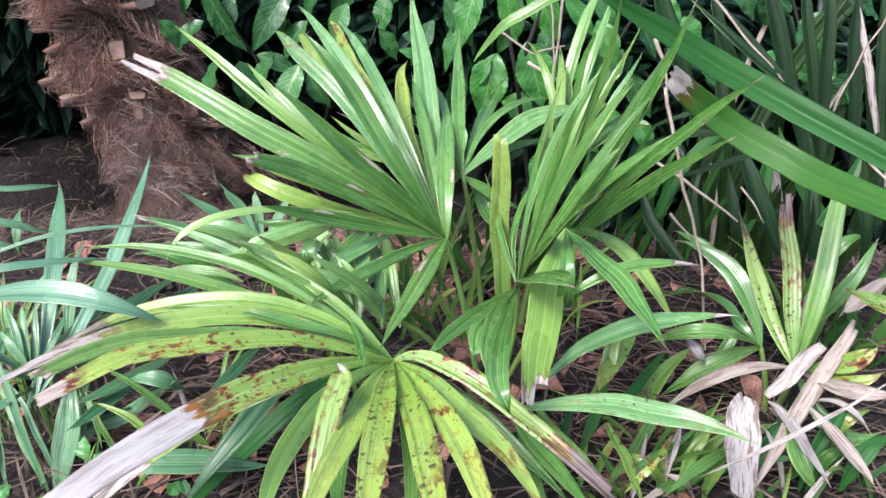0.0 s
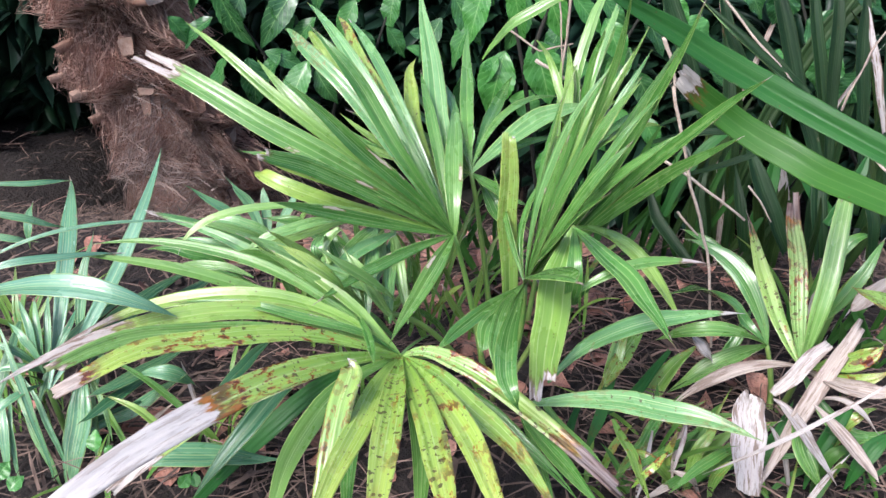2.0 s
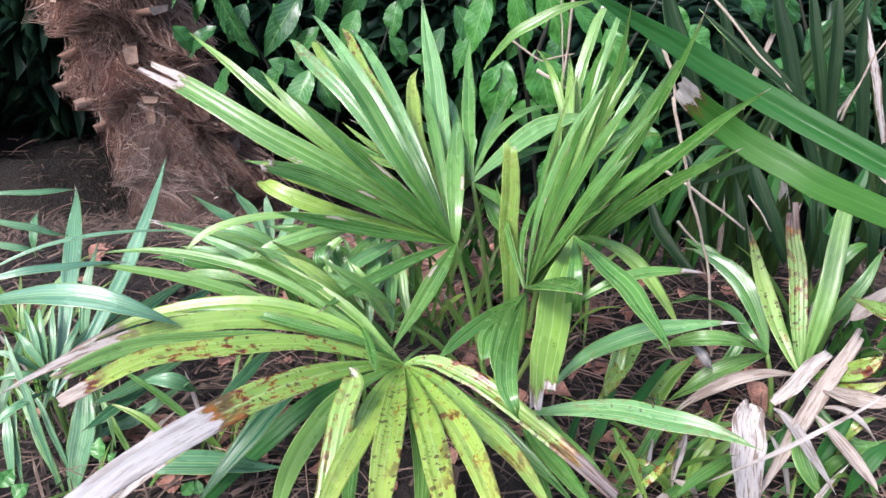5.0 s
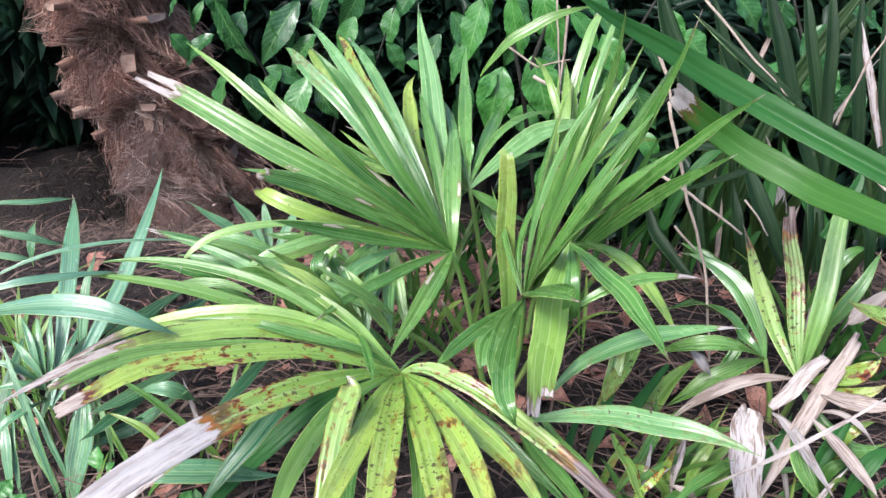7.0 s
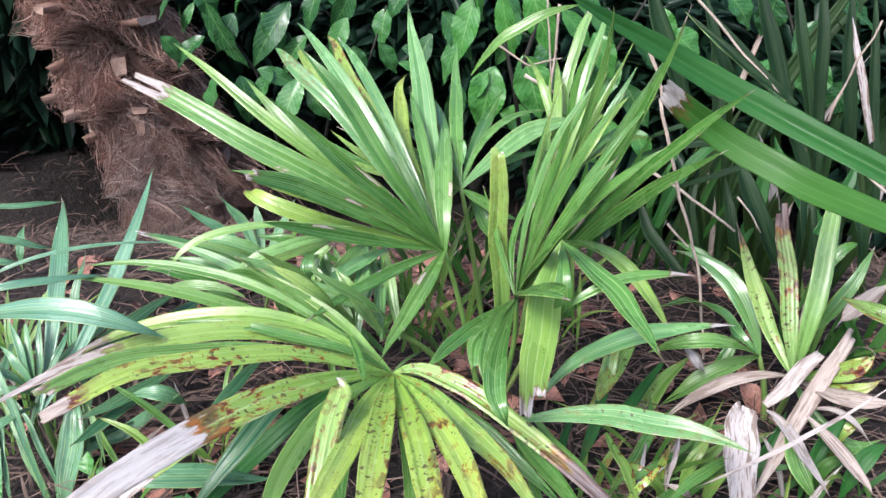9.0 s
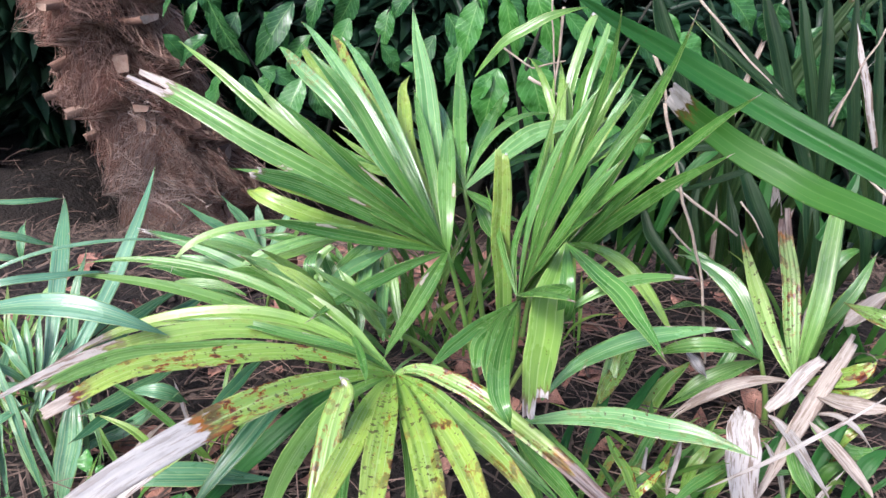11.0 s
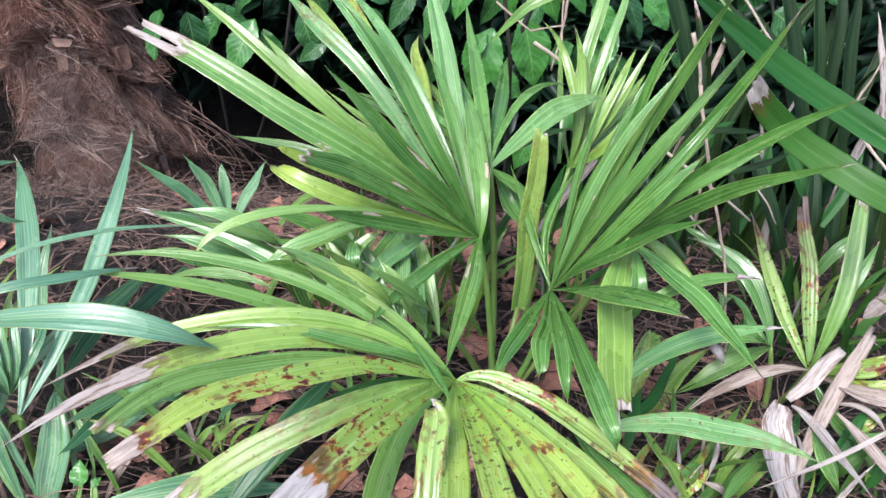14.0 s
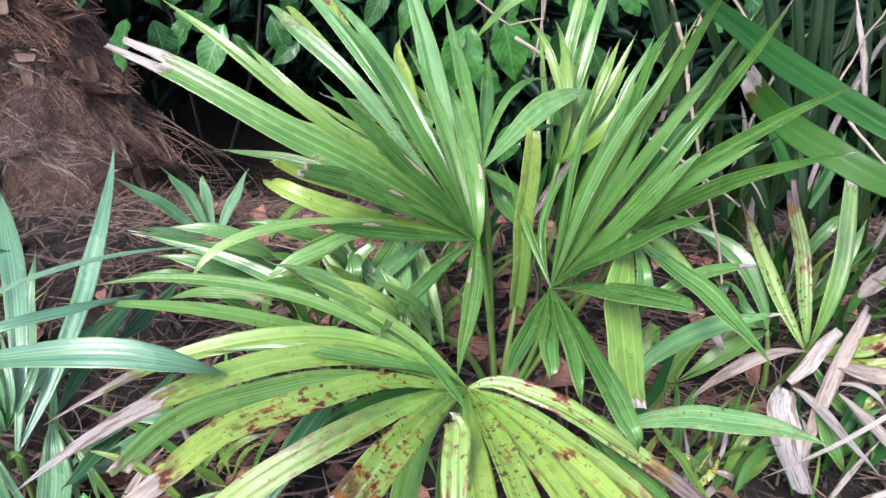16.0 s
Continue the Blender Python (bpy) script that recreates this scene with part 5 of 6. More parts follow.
seg(stiff_fan, (-0.383, 0.463, 0.131), (-0.385, 0.496, 0.144), 0.008, base=(-0.400, 0.448, 0.103), material=BLUISH)
seg(stiff_fan, (-0.409, 0.411, 0.103), (-0.433, 0.391, 0.081), 0.010, base=(-0.399, 0.441, 0.096), material=BLUISH)
seg(stiff_fan, (-0.415, 0.545, 0.113), (-0.419, 0.598, 0.161), 0.014, base=(-0.417, 0.525, 0.063), material=BLUISH)
seg(stiff_fan, (-0.505, 0.617, 0.152), (-0.512, 0.642, 0.166), 0.011, base=(-0.511, 0.616, 0.123), material=BLUISH)
seg(stiff_fan, (-0.424, 0.415, 0.056), (-0.442, 0.449, 0.078), 0.007, base=(-0.419, 0.397, 0.012), material=BLUISH)
seg(stiff_fan, (-0.392, 0.423, 0.066), (-0.426, 0.451, 0.098), 0.006, base=(-0.375, 0.406, 0.015), material=BLUISH)
seg(stiff_fan, (-0.397, 0.413, 0.062), (-0.429, 0.439, 0.089), 0.006, base=(-0.382, 0.399, 0.014), material=BLUISH)
seg(stiff_fan, (-0.418, 0.446, 0.129), (-0.448, 0.446, 0.133), 0.008, base=(-0.405, 0.454, 0.097), material=BLUISH)
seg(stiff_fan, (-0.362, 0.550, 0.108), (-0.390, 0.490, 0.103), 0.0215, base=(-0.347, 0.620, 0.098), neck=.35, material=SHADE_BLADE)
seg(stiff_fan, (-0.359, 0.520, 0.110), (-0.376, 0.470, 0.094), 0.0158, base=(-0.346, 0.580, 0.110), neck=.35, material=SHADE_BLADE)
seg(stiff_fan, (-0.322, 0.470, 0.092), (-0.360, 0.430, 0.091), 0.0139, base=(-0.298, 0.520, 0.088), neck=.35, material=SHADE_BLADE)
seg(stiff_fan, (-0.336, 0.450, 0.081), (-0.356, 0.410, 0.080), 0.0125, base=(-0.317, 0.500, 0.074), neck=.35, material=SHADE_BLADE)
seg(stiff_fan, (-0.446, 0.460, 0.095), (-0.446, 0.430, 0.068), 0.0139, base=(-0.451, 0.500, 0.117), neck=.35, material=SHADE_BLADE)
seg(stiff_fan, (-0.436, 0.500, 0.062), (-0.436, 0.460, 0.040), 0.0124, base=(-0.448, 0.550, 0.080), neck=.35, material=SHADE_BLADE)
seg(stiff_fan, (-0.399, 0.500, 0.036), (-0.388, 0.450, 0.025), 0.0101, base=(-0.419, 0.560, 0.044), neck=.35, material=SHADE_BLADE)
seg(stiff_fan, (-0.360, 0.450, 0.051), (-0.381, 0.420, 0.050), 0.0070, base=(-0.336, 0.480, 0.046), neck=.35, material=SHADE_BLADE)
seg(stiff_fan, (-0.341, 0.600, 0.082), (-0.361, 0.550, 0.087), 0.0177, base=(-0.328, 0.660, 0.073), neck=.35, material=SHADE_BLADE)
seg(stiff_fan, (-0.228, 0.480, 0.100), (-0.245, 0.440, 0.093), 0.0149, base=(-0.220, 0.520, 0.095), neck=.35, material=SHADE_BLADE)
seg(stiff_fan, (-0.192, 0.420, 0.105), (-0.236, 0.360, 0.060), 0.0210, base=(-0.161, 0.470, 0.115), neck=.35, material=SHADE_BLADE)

# ---- strap-leaved plant ----
strap_plant = thing("strap_leaved_plant", (0.62, 0.72, ground_z(0.62, 0.72)), "plant with broad arching dark green strap leaves", "plant")
strap(strap_plant, (0.173, 0.551, 0.363), (0.035, 0.513, 0.444), 0.022, face=(-.1,-.9,.5), base=(0.294, 0.448, 0.320))
strap(strap_plant, (0.205, 0.534, 0.311), (0.122, 0.526, 0.368), 0.024, dead=.085, cut=True, material=PALE_STRAP, fold=.2, face=(-.1,-.9,.5), base=(0.282, 0.416, 0.308))
clump = thing("strap_leaved_plant", (0.42, 0.80, ground_z(0.42, 0.80)), "clump of strap leaves, most coloured shade-dark, with dry ones among them", "plant")
strap(clump, (0.249, 0.759, 0.324), (0.196, 0.800, 0.364), 0.012, base=(0.307, 0.743, 0.284), material=SHADED_STRAP)
strap(clump, (0.297, 0.807, 0.316), (0.279, 0.846, 0.391), 0.021, base=(0.346, 0.759, 0.191), material=SHADED_STRAP)
strap(clump, (0.332, 0.814, 0.315), (0.314, 0.855, 0.390), 0.016, base=(0.358, 0.774, 0.184), material=SHADED_STRAP)
strap(clump, (0.347, 0.809, 0.317), (0.345, 0.844, 0.393), 0.015, base=(0.361, 0.773, 0.185), material=SHADED_STRAP)
strap(clump, (0.194, 0.888, 0.311), (0.173, 0.922, 0.376), 0.025, base=(0.247, 0.854, 0.195), material=SHADED_STRAP)
strap(clump, (0.389, 0.759, 0.291), (0.381, 0.807, 0.394), 0.011, base=(0.408, 0.710, 0.156), material=SHADED_STRAP)
strap(clump, (0.277, 0.716, 0.181), (0.259, 0.762, 0.227), 0.022, base=(0.307, 0.693, 0.125), material=SHADED_STRAP)
strap(clump, (0.335, 0.711, 0.173), (0.336, 0.749, 0.215), 0.019, base=(0.345, 0.695, 0.118), material=SHADED_STRAP)
strap(clump, (0.370, 0.676, 0.187), (0.373, 0.708, 0.216), 0.014, base=(0.380, 0.665, 0.140), material=SHADED_STRAP)
strap(clump, (0.211, 0.635, 0.253), (0.245, 0.647, 0.266), 0.007, base=(0.179, 0.652, 0.231), material=SHADED_STRAP)
strap(clump, (0.205, 0.724, 0.246), (0.257, 0.726, 0.247), 0.009, base=(0.158, 0.744, 0.224), material=SHADED_STRAP)
strap(clump, (0.182, 0.717, 0.267), (0.222, 0.727, 0.277), 0.006, base=(0.159, 0.732, 0.248), material=SHADED_STRAP)
strap(clump, (0.359, 0.734, 0.316), (0.351, 0.769, 0.366), 0.009, dead=1, base=(0.380, 0.721, 0.255), material=SHADED_STRAP)
strap(clump, (0.269, 0.748, 0.142), (0.265, 0.787, 0.181), 0.014, base=(0.279, 0.737, 0.096), material=SHADED_STRAP)
strap(clump, (0.240, 0.806, 0.125), (0.250, 0.842, 0.170), 0.013, base=(0.254, 0.786, 0.064), material=SHADED_STRAP)
strap(clump, (0.366, 0.712, 0.153), (0.376, 0.748, 0.197), 0.014, base=(0.377, 0.704, 0.115), material=SHADED_STRAP)
strap(clump, (0.262, 0.888, 0.299), (0.238, 0.927, 0.370), 0.017, base=(0.299, 0.874, 0.234), material=SHADED_STRAP)
strap(clump, (0.406, 0.862, 0.277), (0.402, 0.906, 0.383), 0.017, base=(0.428, 0.827, 0.162), material=SHADED_STRAP)
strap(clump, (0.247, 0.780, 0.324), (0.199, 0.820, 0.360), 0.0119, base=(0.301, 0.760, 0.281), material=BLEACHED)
strap(clump, (0.258, 0.770, 0.327), (0.215, 0.800, 0.370), 0.0094, base=(0.304, 0.740, 0.285), material=SHADED_STRAP)
strap(clump, (0.337, 0.750, 0.179), (0.310, 0.790, 0.235), 0.0189, base=(0.375, 0.720, 0.133), material=STRAP)
strap(clump, (0.306, 0.780, 0.162), (0.310, 0.800, 0.210), 0.0171, base=(0.289, 0.760, 0.104), material=STRAP)
strap(clump, (0.368, 0.720, 0.195), (0.384, 0.740, 0.226), 0.0132, base=(0.344, 0.700, 0.157), material=STRAP)
strap(clump, (0.234, 0.820, 0.183), (0.285, 0.840, 0.210), 0.0136, base=(0.197, 0.800, 0.106), material=STRAP)
strap(clump, (0.189, 0.760, 0.112), (0.169, 0.800, 0.151), 0.0161, base=(0.220, 0.720, 0.084), material=SHADED_STRAP)
stalk([(0.154, 0.679, 0.310), (0.175, 0.645, 0.237), (0.197, 0.605, 0.173), (0.203, 0.551, 0.099)], 0.0016, "long pale dry stalk leaning among the leaves")
stalk([(0.142, 0.704, 0.349), (0.152, 0.697, 0.332), (0.158, 0.686, 0.302)], 0.0019, "long pale dry stalk leaning among the leaves")
stalk([(0.194, 0.795, 0.388), (0.244, 0.771, 0.338), (0.288, 0.744, 0.297)], 0.0014, "thin pale dry stalk lying on a strap leaf")
stalk([(0.155, 0.722, 0.223), (0.208, 0.696, 0.196), (0.249, 0.671, 0.173)], 0.0017, "thin grey dry stalk among the leaves")
stalk([(0.250, 0.687, 0.205), (0.273, 0.663, 0.176)], 0.0010, "thin grey dry stalk among the leaves")
stalk([(0.327, 0.710, 0.281), (0.343, 0.721, 0.337), (0.358, 0.723, 0.376)], 0.0012, "thin brown dry stalk among the leaves")
stalk([(0.180, 0.672, 0.179), (0.201, 0.656, 0.161)], 0.0013, "thin grey dry stalk among the leaves")
stalk([(0.322, 0.664, 0.276), (0.342, 0.646, 0.256), (0.368, 0.621, 0.234)], 0.0015, "thin grey dry stalk among the leaves")
stalk([(0.068, 0.910, 0.350), (0.067, 0.898, 0.298), (0.060, 0.881, 0.238)], 0.0018, "thin pale dry stalk among the leaves")
stalk([(-0.012, 0.941, 0.296), (0.034, 0.933, 0.267), (0.077, 0.934, 0.278)], 0.0014, "thin pale dry stalk among the leaves")
stalk([(0.029, 0.863, 0.276), (0.068, 0.854, 0.254), (0.097, 0.845, 0.237)], 0.0021, "thin pale dry stalk among the leaves")
stalk([(0.050, 0.885, 0.368), (0.058, 0.868, 0.299), (0.061, 0.848, 0.235)], 0.0011, "thin green stalk among the leaves")
def fibre_bundle(start, end, count, spread, seed):
    """Loose dry fibres that hang from the trunk and fan out over the soil."""
    r = random.Random(seed)
    bm = bmesh.new()
    a, b = Vector(start), Vector(end)
    for i in range(count):
        p = a + Vector((r.gauss(0, spread * 0.35), r.gauss(0, spread * 0.2), r.gauss(0, spread * 0.35)))
        q = b + Vector((r.gauss(0, spread), r.gauss(0, spread * 0.4), r.gauss(0, spread * 0.7)))
        m = (p + q) / 2 + Vector((r.gauss(0, spread * 0.4), -0.01, r.uniform(-0.2, 0.6) * spread))
        thick = r.uniform(0.0004, 0.0009)
        tube(bm, [bezier(p, m, q, k / 9) for k in range(10)], [thick * (1.2 - 0.08 * k) for k in range(10)], 4)
    return tagged(link_mesh("fibre_bundle", bm, STRAND), "loose bundle of thin dry fibres at the foot of the trunk", "fibre", "", "stuff")


fibre_bundle((-0.545, 1.345, -0.08), (-0.455, 1.315, -0.225), 20, 0.06, 5)
fibre_bundle((-0.50, 1.33, -0.16), (-0.37, 1.32, -0.215), 16, 0.06, 6)
fibre_bundle((-0.30, 0.93, -0.03), (-0.26, 0.90, -0.03), 24, 0.06, 7)
palm = thing("fan_palm", (-0.330, 0.842, -0.030), "small fan palm seedling beside the trunk", "palm", "fan palms in the bed")
tiny_fan = fan_leaf(palm, (-0.330, 0.842, 0.000), (-0.334, 0.846, -0.050), thick=0.003, bow=(0, 0, 0))
seg(tiny_fan, (-0.374, 0.842, 0.046), (-0.431, 0.833, 0.096), 0.017, material=BLUISH)
seg(tiny_fan, (-0.353, 0.856, 0.050), (-0.383, 0.861, 0.094), 0.017, material=BLUISH)
seg(tiny_fan, (-0.337, 0.867, 0.040), (-0.345, 0.887, 0.079), 0.017, material=BLUISH)
seg(tiny_fan, (-0.309, 0.862, 0.041), (-0.286, 0.880, 0.083), 0.017, material=BLUISH)
seg(tiny_fan, (-0.359, 0.825, 0.023), (-0.404, 0.801, 0.047), 0.014, material=BLUISH)
seg(tiny_fan, (-0.309, 0.811, 0.001), (-0.270, 0.780, -0.001), 0.014, material=BLUISH)

# ---- laurel leaves ----
bush = thing("laurel_bush", (-0.42, 1.42, ground_z(-0.42, 1.42)), "laurel with large glossy green leaves beside the trunk", "shrub", "laurels behind the palms")
laurel_leaf(bush, (-0.518, 1.233, 0.287), (-0.456, 1.239, 0.166), 0.053)
laurel_leaf(bush, (-0.380, 1.280, 0.275), (-0.455, 1.249, 0.163), 0.048)
laurel_leaf(bush, (-0.504, 1.208, 0.163), (-0.511, 1.166, 0.086), 0.063)
laurel_leaf(bush, (-0.469, 1.220, 0.158), (-0.464, 1.213, 0.067), 0.057)
laurel_leaf(bush, (-0.367, 1.251, 0.147), (-0.405, 1.217, 0.052), 0.050)
laurel_leaf(bush, (-0.441, 1.233, 0.166), (-0.375, 1.264, 0.126), 0.032)
laurel_leaf(bush, (-0.555, 1.216, 0.280), (-0.553, 1.224, 0.216), 0.021)
laurel_leaf(bush, (-0.568, 1.212, 0.294), (-0.590, 1.205, 0.258), 0.019)
laurel_leaf(bush, (-0.533, 1.226, 0.283), (-0.562, 1.223, 0.230), 0.017)
laurel_leaf(bush, (-0.326, 1.300, 0.301), (-0.359, 1.294, 0.213), 0.038)
laurel_leaf(bush, (-0.284, 1.299, 0.244), (-0.319, 1.294, 0.174), 0.038)
laurel_leaf(bush, (-0.274, 1.289, 0.196), (-0.258, 1.298, 0.141), 0.032)
laurel_leaf(bush, (-0.214, 1.316, 0.259), (-0.225, 1.307, 0.188), 0.042)
laurel_leaf(bush, (-0.229, 1.299, 0.199), (-0.200, 1.308, 0.140), 0.038)
laurel_leaf(bush, (-0.188, 1.303, 0.189), (-0.148, 1.325, 0.174), 0.025)
laurel_leaf(bush, (-0.193, 1.295, 0.165), (-0.153, 1.314, 0.139), 0.021)
laurel_leaf(bush, (-0.322, 1.300, 0.292), (-0.293, 1.320, 0.254), 0.029)
laurel_leaf(bush, (-0.249, 1.271, 0.117), (-0.299, 1.266, 0.073), 0.032)
laurel_leaf(bush, (-0.428, 1.262, 0.259), (-0.399, 1.275, 0.186), 0.048)
laurel_leaf(bush, (-0.588, 1.189, 0.233), (-0.566, 1.208, 0.179), 0.038)
laurel_leaf(bush, (-0.473, 1.246, 0.261), (-0.511, 1.236, 0.193), 0.042)
laurel_leaf(bush, (-0.353, 1.275, 0.218), (-0.400, 1.263, 0.147), 0.042)
laurel_leaf(bush, (-0.520, 1.219, 0.227), (-0.575, 1.201, 0.171), 0.038)
laurel_leaf(bush, (-0.273, 1.311, 0.291), (-0.319, 1.306, 0.221), 0.042)
laurel_leaf(bush, (-0.168, 1.330, 0.298), (-0.217, 1.329, 0.228), 0.038)
laurel_leaf(bush, (-0.531, 1.232, 0.310), (-0.508, 1.251, 0.249), 0.048)
laurel_leaf(bush, (-0.413, 1.242, 0.164), (-0.449, 1.228, 0.093), 0.042)
laurel_leaf(bush, (-0.295, 1.274, 0.158), (-0.268, 1.277, 0.082), 0.042)
laurel_leaf(bush, (-0.355, 1.250, 0.131), (-0.320, 1.258, 0.064), 0.038)
laurel_leaf(bush, (-0.434, 1.271, 0.314), (-0.481, 1.262, 0.248), 0.048)
laurel_stem(bush, [(-0.42, 1.42, -0.2), (-0.324, 1.287, 0.088), (-0.308, 1.311, 0.230), (-0.355, 1.293, 0.302)])
laurel_stem(bush, [(-0.46, 1.42, -0.2), (-0.448, 1.249, 0.155), (-0.524, 1.242, 0.289)])
laurel_stem(bush, [(-0.324, 1.280, 0.068), (-0.258, 1.298, 0.141), (-0.214, 1.316, 0.261)])
bush = thing("laurel_bush", (0.06, 1.05, ground_z(0.06, 1.05)), "low laurel shoot with broad bright green leaves", "shrub", "laurels behind the palms")
laurel_leaf(bush, (-0.038, 0.963, 0.348), (-0.059, 0.952, 0.265), 0.040, material=BRIGHT_LAUREL)
laurel_leaf(bush, (-0.004, 0.964, 0.352), (0.016, 0.965, 0.268), 0.030, material=BRIGHT_LAUREL)
laurel_leaf(bush, (0.032, 0.966, 0.363), (0.072, 0.963, 0.270), 0.043, material=BRIGHT_LAUREL)
laurel_leaf(bush, (-0.010, 0.950, 0.261), (-0.029, 0.940, 0.172), 0.052, material=BRIGHT_LAUREL, face=(-0.1, -0.9, 0.45), lie_flat=0.2)
laurel_leaf(bush, (0.028, 0.960, 0.274), (0.056, 0.950, 0.186), 0.056, material=BRIGHT_LAUREL, face=(0.1, -0.9, 0.45), lie_flat=0.2)
laurel_leaf(bush, (-0.017, 0.940, 0.255), (-0.045, 0.946, 0.211), 0.027, material=BRIGHT_LAUREL)
laurel_leaf(bush, (0.079, 1.026, 0.319), (0.124, 1.030, 0.265), 0.029, material=BRIGHT_LAUREL)
laurel_leaf(bush, (0.109, 1.001, 0.232), (0.081, 1.014, 0.198), 0.037, material=BRIGHT_LAUREL)
laurel_leaf(bush, (-0.059, 0.966, 0.371), (-0.028, 0.976, 0.313), 0.034, material=BRIGHT_LAUREL)
laurel_leaf(bush, (0.000, 0.990, 0.182), (0.051, 1.000, 0.154), 0.044, material=BRIGHT_LAUREL)
laurel_leaf(bush, (-0.092, 1.093, 0.301), (-0.048, 1.097, 0.225), 0.038)
laurel_leaf(bush, (-0.057, 1.088, 0.270), (-0.090, 1.084, 0.192), 0.036)
laurel_leaf(bush, (0.018, 1.097, 0.303), (-0.012, 1.096, 0.217), 0.039)
laurel_leaf(bush, (0.047, 1.081, 0.240), (0.096, 1.075, 0.164), 0.038)
laurel_leaf(bush, (0.078, 1.088, 0.273), (0.050, 1.088, 0.195), 0.036)
laurel_leaf(bush, (-0.063, 1.067, 0.198), (-0.088, 1.061, 0.126), 0.036)
laurel_leaf(bush, (0.125, 1.091, 0.306), (0.165, 1.091, 0.241), 0.038)
laurel_leaf(bush, (0.155, 1.073, 0.246), (0.130, 1.073, 0.166), 0.036)
laurel_leaf(bush, (0.182, 1.080, 0.294), (0.224, 1.075, 0.221), 0.036)
laurel_leaf(bush, (0.086, 1.057, 0.170), (0.047, 1.056, 0.105), 0.035)
laurel_leaf(bush, (-0.108, 1.084, 0.270), (-0.143, 1.081, 0.200), 0.031)
laurel_leaf(bush, (0.098, 1.099, 0.336), (0.146, 1.101, 0.271), 0.036)
laurel_leaf(bush, (0.182, 1.057, 0.208), (0.224, 1.048, 0.142), 0.036)
laurel_leaf(bush, (-0.026, 1.104, 0.341), (0.028, 1.113, 0.283), 0.036)
laurel_stem(bush, [(0.06, 1.05, -0.04), (0.018, 0.953, 0.228), (-0.001, 0.964, 0.302), (-0.008, 0.967, 0.365)])
for x, y, z, dx, dz, w in ((0.12, 0.98, 0.30, 0.03, -0.06, 0.036), (0.16, 0.99, 0.26, -0.03, -0.06, 0.034), (0.10, 0.97, 0.17, 0.04, -0.05, 0.036), (0.15, 0.98, 0.18, 0.02, -0.06, 0.032),
                          (-0.05, 0.96, 0.15, -0.03, -0.06, 0.034), (0.07, 0.97, 0.12, -0.02, -0.06, 0.036), (0.20, 1.00, 0.33, 0.03, -0.05, 0.032), (0.19, 1.00, 0.16, 0.03, -0.05, 0.030)):
    laurel_leaf(bush, (x, y, z), (x + dx, y - 0.012, z + dz), w, face=(0, -0.8, 0.55), material=BRIGHT_LAUREL, lie_flat=0.6)
laurel_stem(bush, [(0.018, 0.953, 0.228), (0.057, 0.964, 0.360)])
laurel_stem(bush, [(0.06, 1.05, -0.04), (0.10, 0.985, 0.14), (0.14, 0.995, 0.24), (0.19, 1.01, 0.34)])
bush = thing("laurel_bush", (0.75, 1.35, ground_z(0.75, 1.35)), "bright green broad-leaved shoot behind the strap leaves", "shrub", "laurels behind the palms")
laurel_leaf(bush, (0.339, 1.185, 0.316), (0.384, 1.180, 0.258), 0.053)
laurel_leaf(bush, (0.409, 1.163, 0.313), (0.401, 1.173, 0.251), 0.053)
laurel_leaf(bush, (0.438, 1.142, 0.268), (0.494, 1.132, 0.230), 0.070)
laurel_leaf(bush, (0.479, 1.117, 0.233), (0.474, 1.121, 0.165), 0.061)
laurel_leaf(bush, (0.416, 1.135, 0.209), (0.383, 1.168, 0.207), 0.044)
laurel_leaf(bush, (0.489, 1.130, 0.305), (0.542, 1.122, 0.276), 0.053)
laurel_leaf(bush, (0.405, 1.128, 0.175), (0.448, 1.117, 0.124), 0.053)
laurel_leaf(bush, (0.518, 1.092, 0.208), (0.505, 1.102, 0.150), 0.053)
laurel_leaf(bush, (0.353, 1.297, 0.138), (0.410, 1.287, 0.090), 0.059)
laurel_leaf(bush, (0.296, 1.333, 0.219), (0.354, 1.328, 0.170), 0.059)
laurel_stem(bush, [(0.75, 1.35, -0.15), (0.470, 1.132, 0.194), (0.414, 1.164, 0.329)])

weed = thing("weed_seedling", (-0.30, 0.42, ground_z(-0.30, 0.42)), "small weed seedling with round bright leaves", "weed")
laurel_leaf(weed, (-0.337, 0.400, 0.062), (-0.341, 0.414, 0.075), 0.015, material=BRIGHT_LAUREL)
laurel_leaf(weed, (-0.330, 0.401, 0.060), (-0.325, 0.408, 0.063), 0.008, material=BRIGHT_LAUREL)
laurel_leaf(weed, (-0.238, 0.353, 0.085), (-0.232, 0.363, 0.090), 0.011, material=BRIGHT_LAUREL)
laurel_leaf(weed, (-0.226, 0.357, 0.082), (-0.230, 0.365, 0.090), 0.009, material=BRIGHT_LAUREL)
laurel_leaf(weed, (-0.369, 0.332, 0.102), (-0.364, 0.346, 0.108), 0.014, material=BRIGHT_LAUREL)
laurel_leaf(weed, (-0.349, 0.321, 0.106), (-0.343, 0.332, 0.110), 0.013, material=BRIGHT_LAUREL)

# ---- shade-coloured strap leaves, grasses and dry stalks on the right ----
heap = thing("strap_leaved_plant", (0.52, 1.05, ground_z(0.52, 1.05)), "upright strap leaves coloured shade-dark behind the front clump", "plant")
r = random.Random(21)
